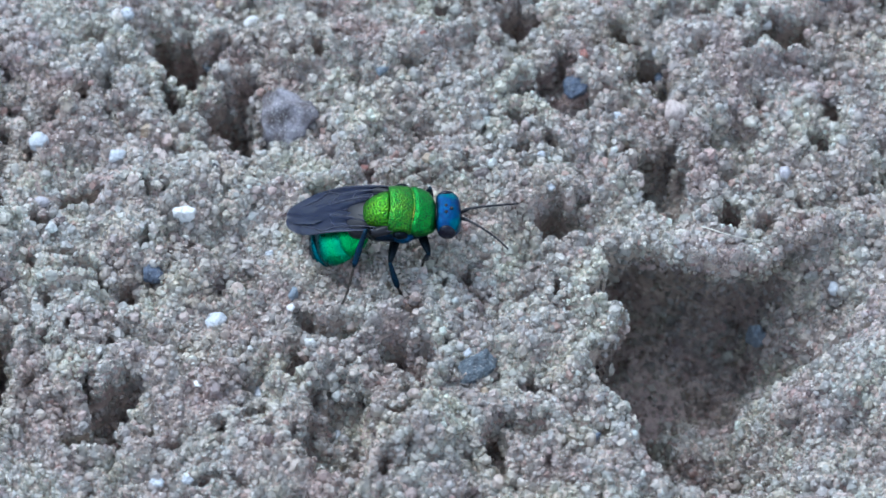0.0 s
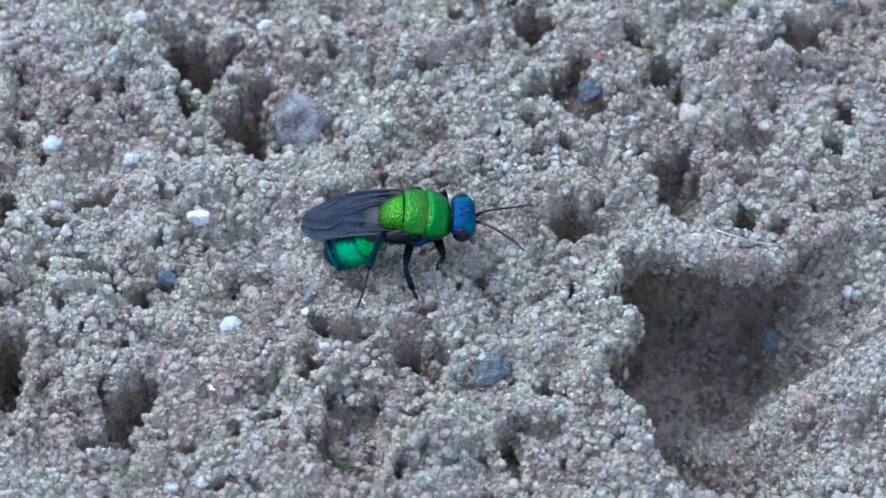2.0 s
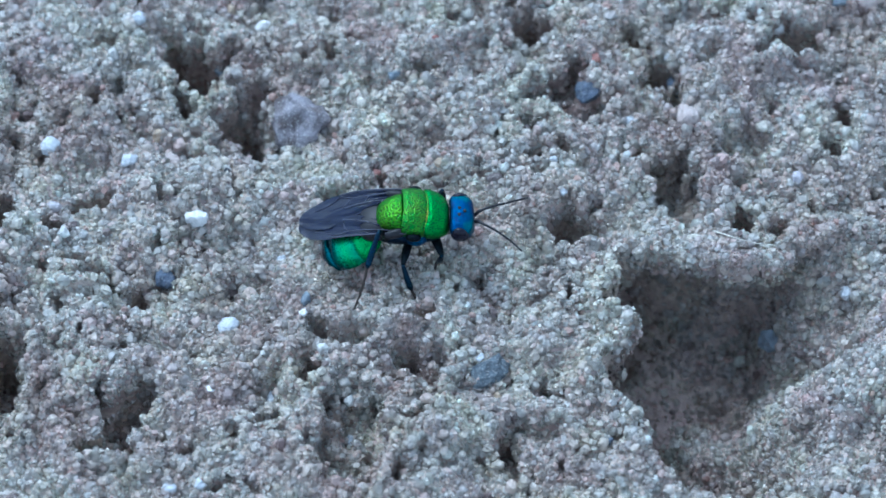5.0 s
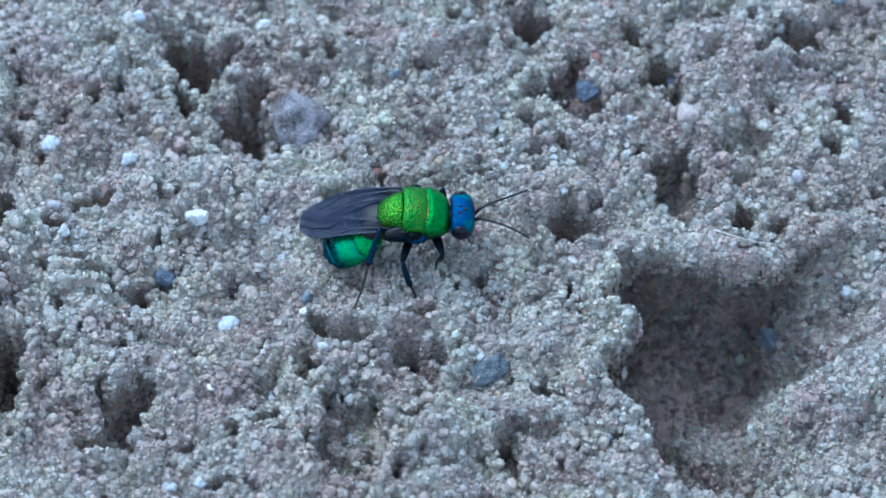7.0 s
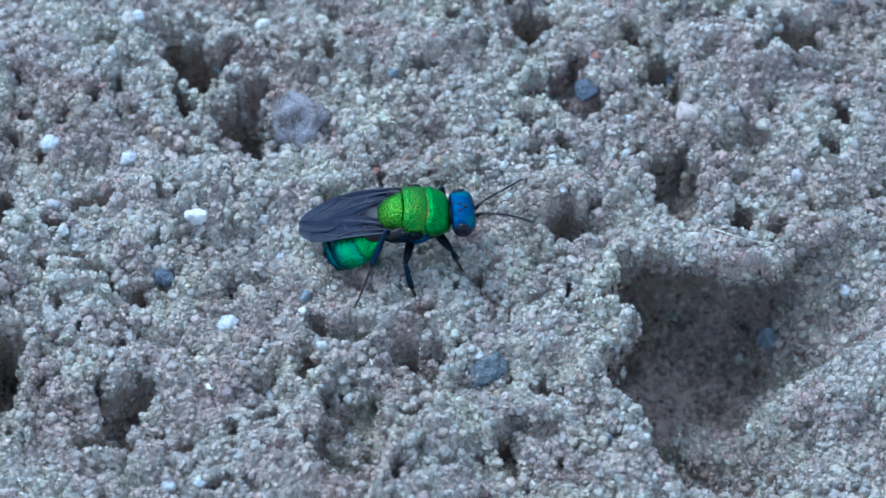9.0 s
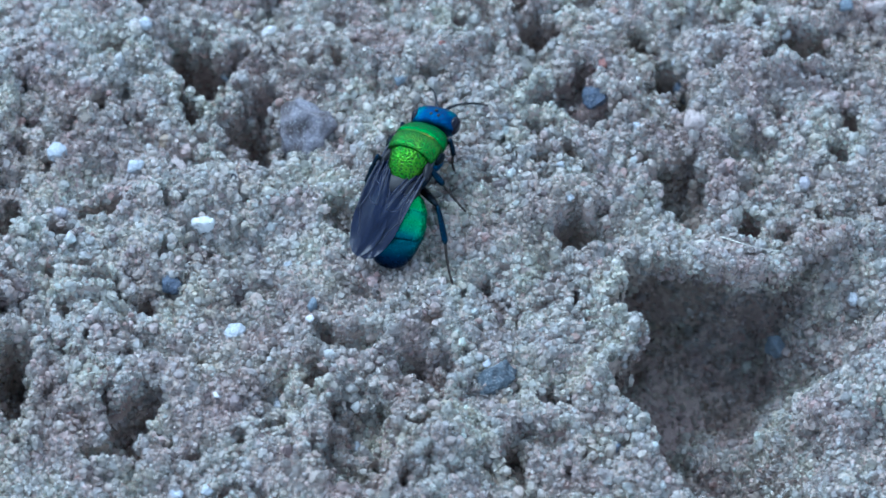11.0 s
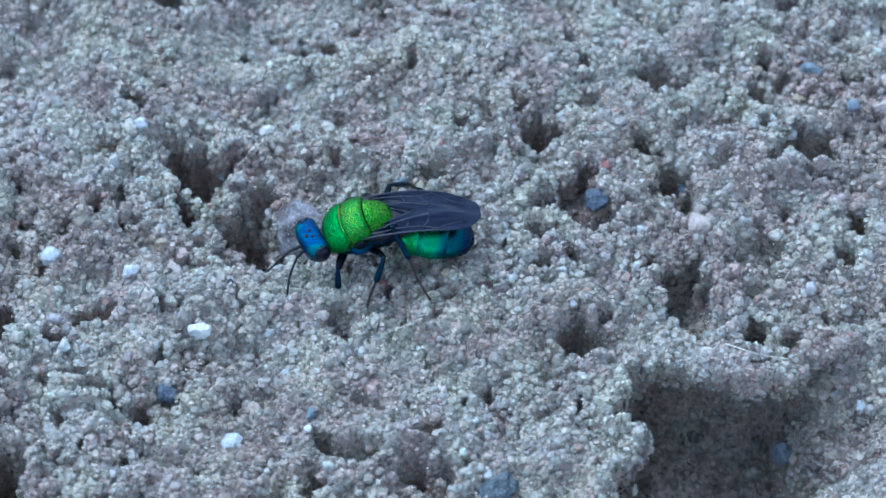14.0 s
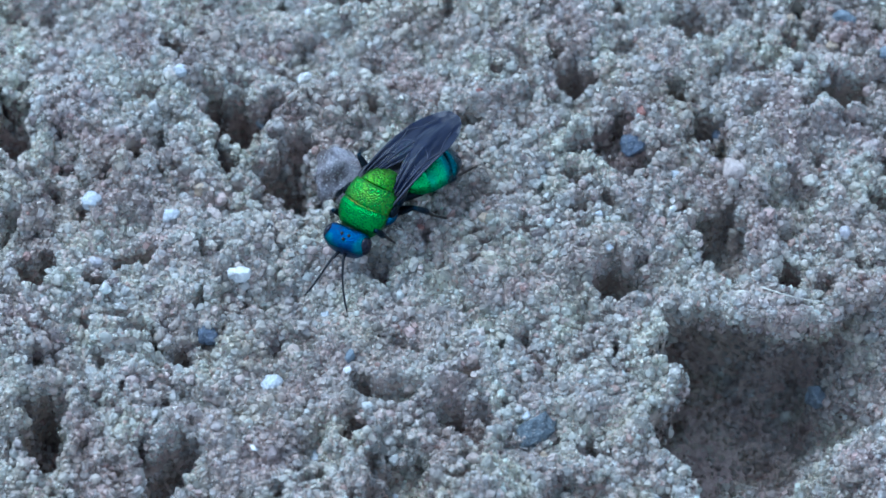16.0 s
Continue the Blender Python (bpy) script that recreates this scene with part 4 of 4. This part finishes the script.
# seconds, swing of the left and the right feeler, droop of both, in degrees
FEEL = [(0, -14, -14, -4), (1.5, -12, -12, -4), (3.0, -12, -12, -4), (4.0, -6, -14, -4), (6.5, -2, -6, -6), (7.0, 2, 0, -6), (8.0, 6, 8, -6), (9.0, 6, 8, -4),
        (9.2, 12, 10, 4), (11.3, 0, -16, 24), (12.0, 0, -20, 14), (12.5, -6, 6, 50), (13.0, -10, 0, 35), (13.5, 4, 6, 20), (14.0, 0, 10, 36),
        (14.5, 0, 8, 34), (15.0, 0, 24, 28), (16.0, -2, 4, 22)]
# seconds, turn and nod of the head
NOD = [(0, 1, 0), (7.0, 1, 0), (7.5, 4, 0), (9.2, 4, 0), (11.3, 8, 0), (11.5, 8, 2), (12.0, 3, 2), (12.5, 10, 2), (13.0, 21, 0), (13.5, 12, 0), (14.0, 15, 2), (14.5, 19, 2), (15.0, 15, 2), (16.0, 6, 2)]
# seconds and the spot under each foot, ahead of and beside the body's middle
FEET = [
    [(0, 1.6, 1.2), (9.2, 1.6, 1.2), (11.5, 1.6, 1.4), (12.0, 1.7, 1.4), (12.5, 1.8, 1.8), (13.0, 0.6, 2.4), (13.5, 0.3, 1.8), (14.0, 2.0, 2.5), (14.5, 1.8, 0.9), (15.0, 1.1, 1.0), (16.0, 0.95, 1.3)],
    [(0, 1.2, -1.0), (7.0, 1.2, -1.0), (7.5, 2.3, -1.2), (9.2, 2.3, -1.2), (11.5, 1.0, -1.6), (12.0, 0.8, -1.5), (12.5, 1.4, -3.3), (13.0, 1.6, -2.4), (14.0, 1.6, -2.2), (16.0, 1.2, -2.05)],
    [(0, 0.3, 1.9), (9.2, 0.3, 1.9), (11.5, 0.0, 1.9), (12.0, 0.0, 1.9), (12.5, -1.6, 2.5), (13.0, 0.0, 2.6), (14.0, 0.96, 3.3), (14.5, 1.0, 2.6), (15.0, 0.1, 3.2), (16.0, -1.8, 2.3)],
    [(0, 0.6, -3.5), (4.0, 0.65, -3.5), (7.0, 0.6, -3.5), (9.2, 0.3, -3.6), (11.5, -0.8, -2.8), (12.0, -0.4, -3.8), (12.5, 0.9, -3.9), (13.0, 0.3, -3.4), (14.0, 0.2, -3.3), (16.0, 0.2, -3.3)],
    [(0, -2.2, 2.0), (9.2, -2.2, 2.0), (11.5, -2.3, 2.1), (12.0, -2.4, 2.2), (12.5, -3.8, 2.8), (13.0, -3.8, 3.8), (13.5, -3.5, 4.2), (14.0, -2.0, 3.5), (14.5, -4.3, 2.5), (15.0, -4.7, 2.9), (16.0, -5.4, 2.05)],
    [(0, -2.5, -4.1), (7.0, -2.5, -4.1), (9.2, -2.8, -4.0), (11.5, -4.4, -4.0), (12.0, -5.0, -4.0), (12.5, -5.0, -2.1), (13.0, -3.4, -4.5), (13.5, -4.8, -3.5), (14.0, -3.6, -3.4), (16.0, -3.6, -3.2)],
]


def blend(rows, t):
    """The values of rows at t seconds, eased from row to row."""
    for a, b in zip(rows, rows[1:]):
        if t <= b[0]:
            f = max(0.0, (t - a[0]) / (b[0] - a[0]))
            f = f * f * (3 - 2 * f)
            return [p + (q - p) * f for p, q in zip(a[1:], b[1:])]
    return list(rows[-1][1:])


def stand(t):
    x, y, z, turn, rise, lean = blend(TRACK, t)
    return pose(x, y, z, lean, -rise, turn)


def bend(coxa, foot, thigh, shank, knee):
    """Poses of a leg and of its shin, so that the foot stands on the spot."""
    way = foot - coxa
    far = min(max(way.length, abs(thigh - shank) + 0.1), (thigh + shank) * 0.985)
    way.normalize()
    along = (thigh ** 2 - shank ** 2 + far ** 2) / (2 * far)
    out = (knee - way * knee.dot(way)).normalized()
    joint = way * along + out * math.sqrt(max(thigh ** 2 - along ** 2, 0.0))
    x = joint.normalized()
    y = out.cross(way).normalized()
    turn = Matrix((x, y, x.cross(y))).transposed()
    d = turn.transposed() @ (way * far - joint)
    return Matrix.Translation(coxa * MM) @ turn.to_4x4(), Matrix.Translation((thigh * MM, 0, 0)) @ Matrix.Rotation(math.atan2(-d.z, d.x), 4, "Y")


def motions():
    walk(wasp, [(t, pose(x * MM, y * MM, z * MM, lean, -rise, turn)) for t, x, y, z, turn, rise, lean in TRACK])
    walk(ABDOMEN, [(t, pose(*(HIP * MM), 0, -droop, swing)) for t, droop, swing, _, _, _ in REAR])
    walk(TIP, [(t, pose(*(CURL * MM), 0, -curl, 0)) for t, _, _, curl, _, _ in REAR])
    for wing in WINGS:
        walk(wing, [(t, pose(*(WING_ROOT * MM), 0, -droop, swing)) for t, _, _, _, droop, swing in REAR])
    nape = HEAD.location.copy()
    walk(HEAD, [(t, pose(*nape, 0, 3 + nod, turn)) for t, turn, nod in NOD])
    for k, feeler in enumerate(FEELERS):
        base = feeler.location.copy()
        walk(feeler, [(row[0], pose(*base, 0, row[3], row[1 + k])) for row in FEEL])
    clock = [0, 4.0, 7.0, 7.2, 7.5, 9.2] + [round(9.3 + 0.1 * i, 1) for i in range(68)]
    for k, (leg, lower, coxa, thigh, shank, knee) in enumerate(WASP_LEGS):
        beat = 1 if k in (0, 3, 4) else -1
        upper_rows, lower_rows = [], []
        for t in clock:
            x, y = blend(FEET[k], t)
            go = 1.0 if 9.3 < t < 11.3 else 0.5 if 11.3 <= t < 14.4 else 0.0
            x += 0.5 * go * beat * math.sin(math.tau * 2 * t)
            m = stand(t)
            spot = m @ Vector((x, y, 0))
            ring = height(spot.x + np.array([0, 0.2, -0.2, 0, 0]), spot.y + np.array([0, 0, 0, 0.2, -0.2]))
            spot.z = float(np.mean(ring)) + 0.15 + 0.45 * go * max(0.0, beat * math.cos(math.tau * 2 * t))
            a, b = bend(coxa, m.inverted() @ spot, thigh, shank, knee)
            upper_rows.append((t, a))
            lower_rows.append((t, b))
        walk(leg, upper_rows)
        for ob in lower:
            walk(ob, lower_rows)


motions()
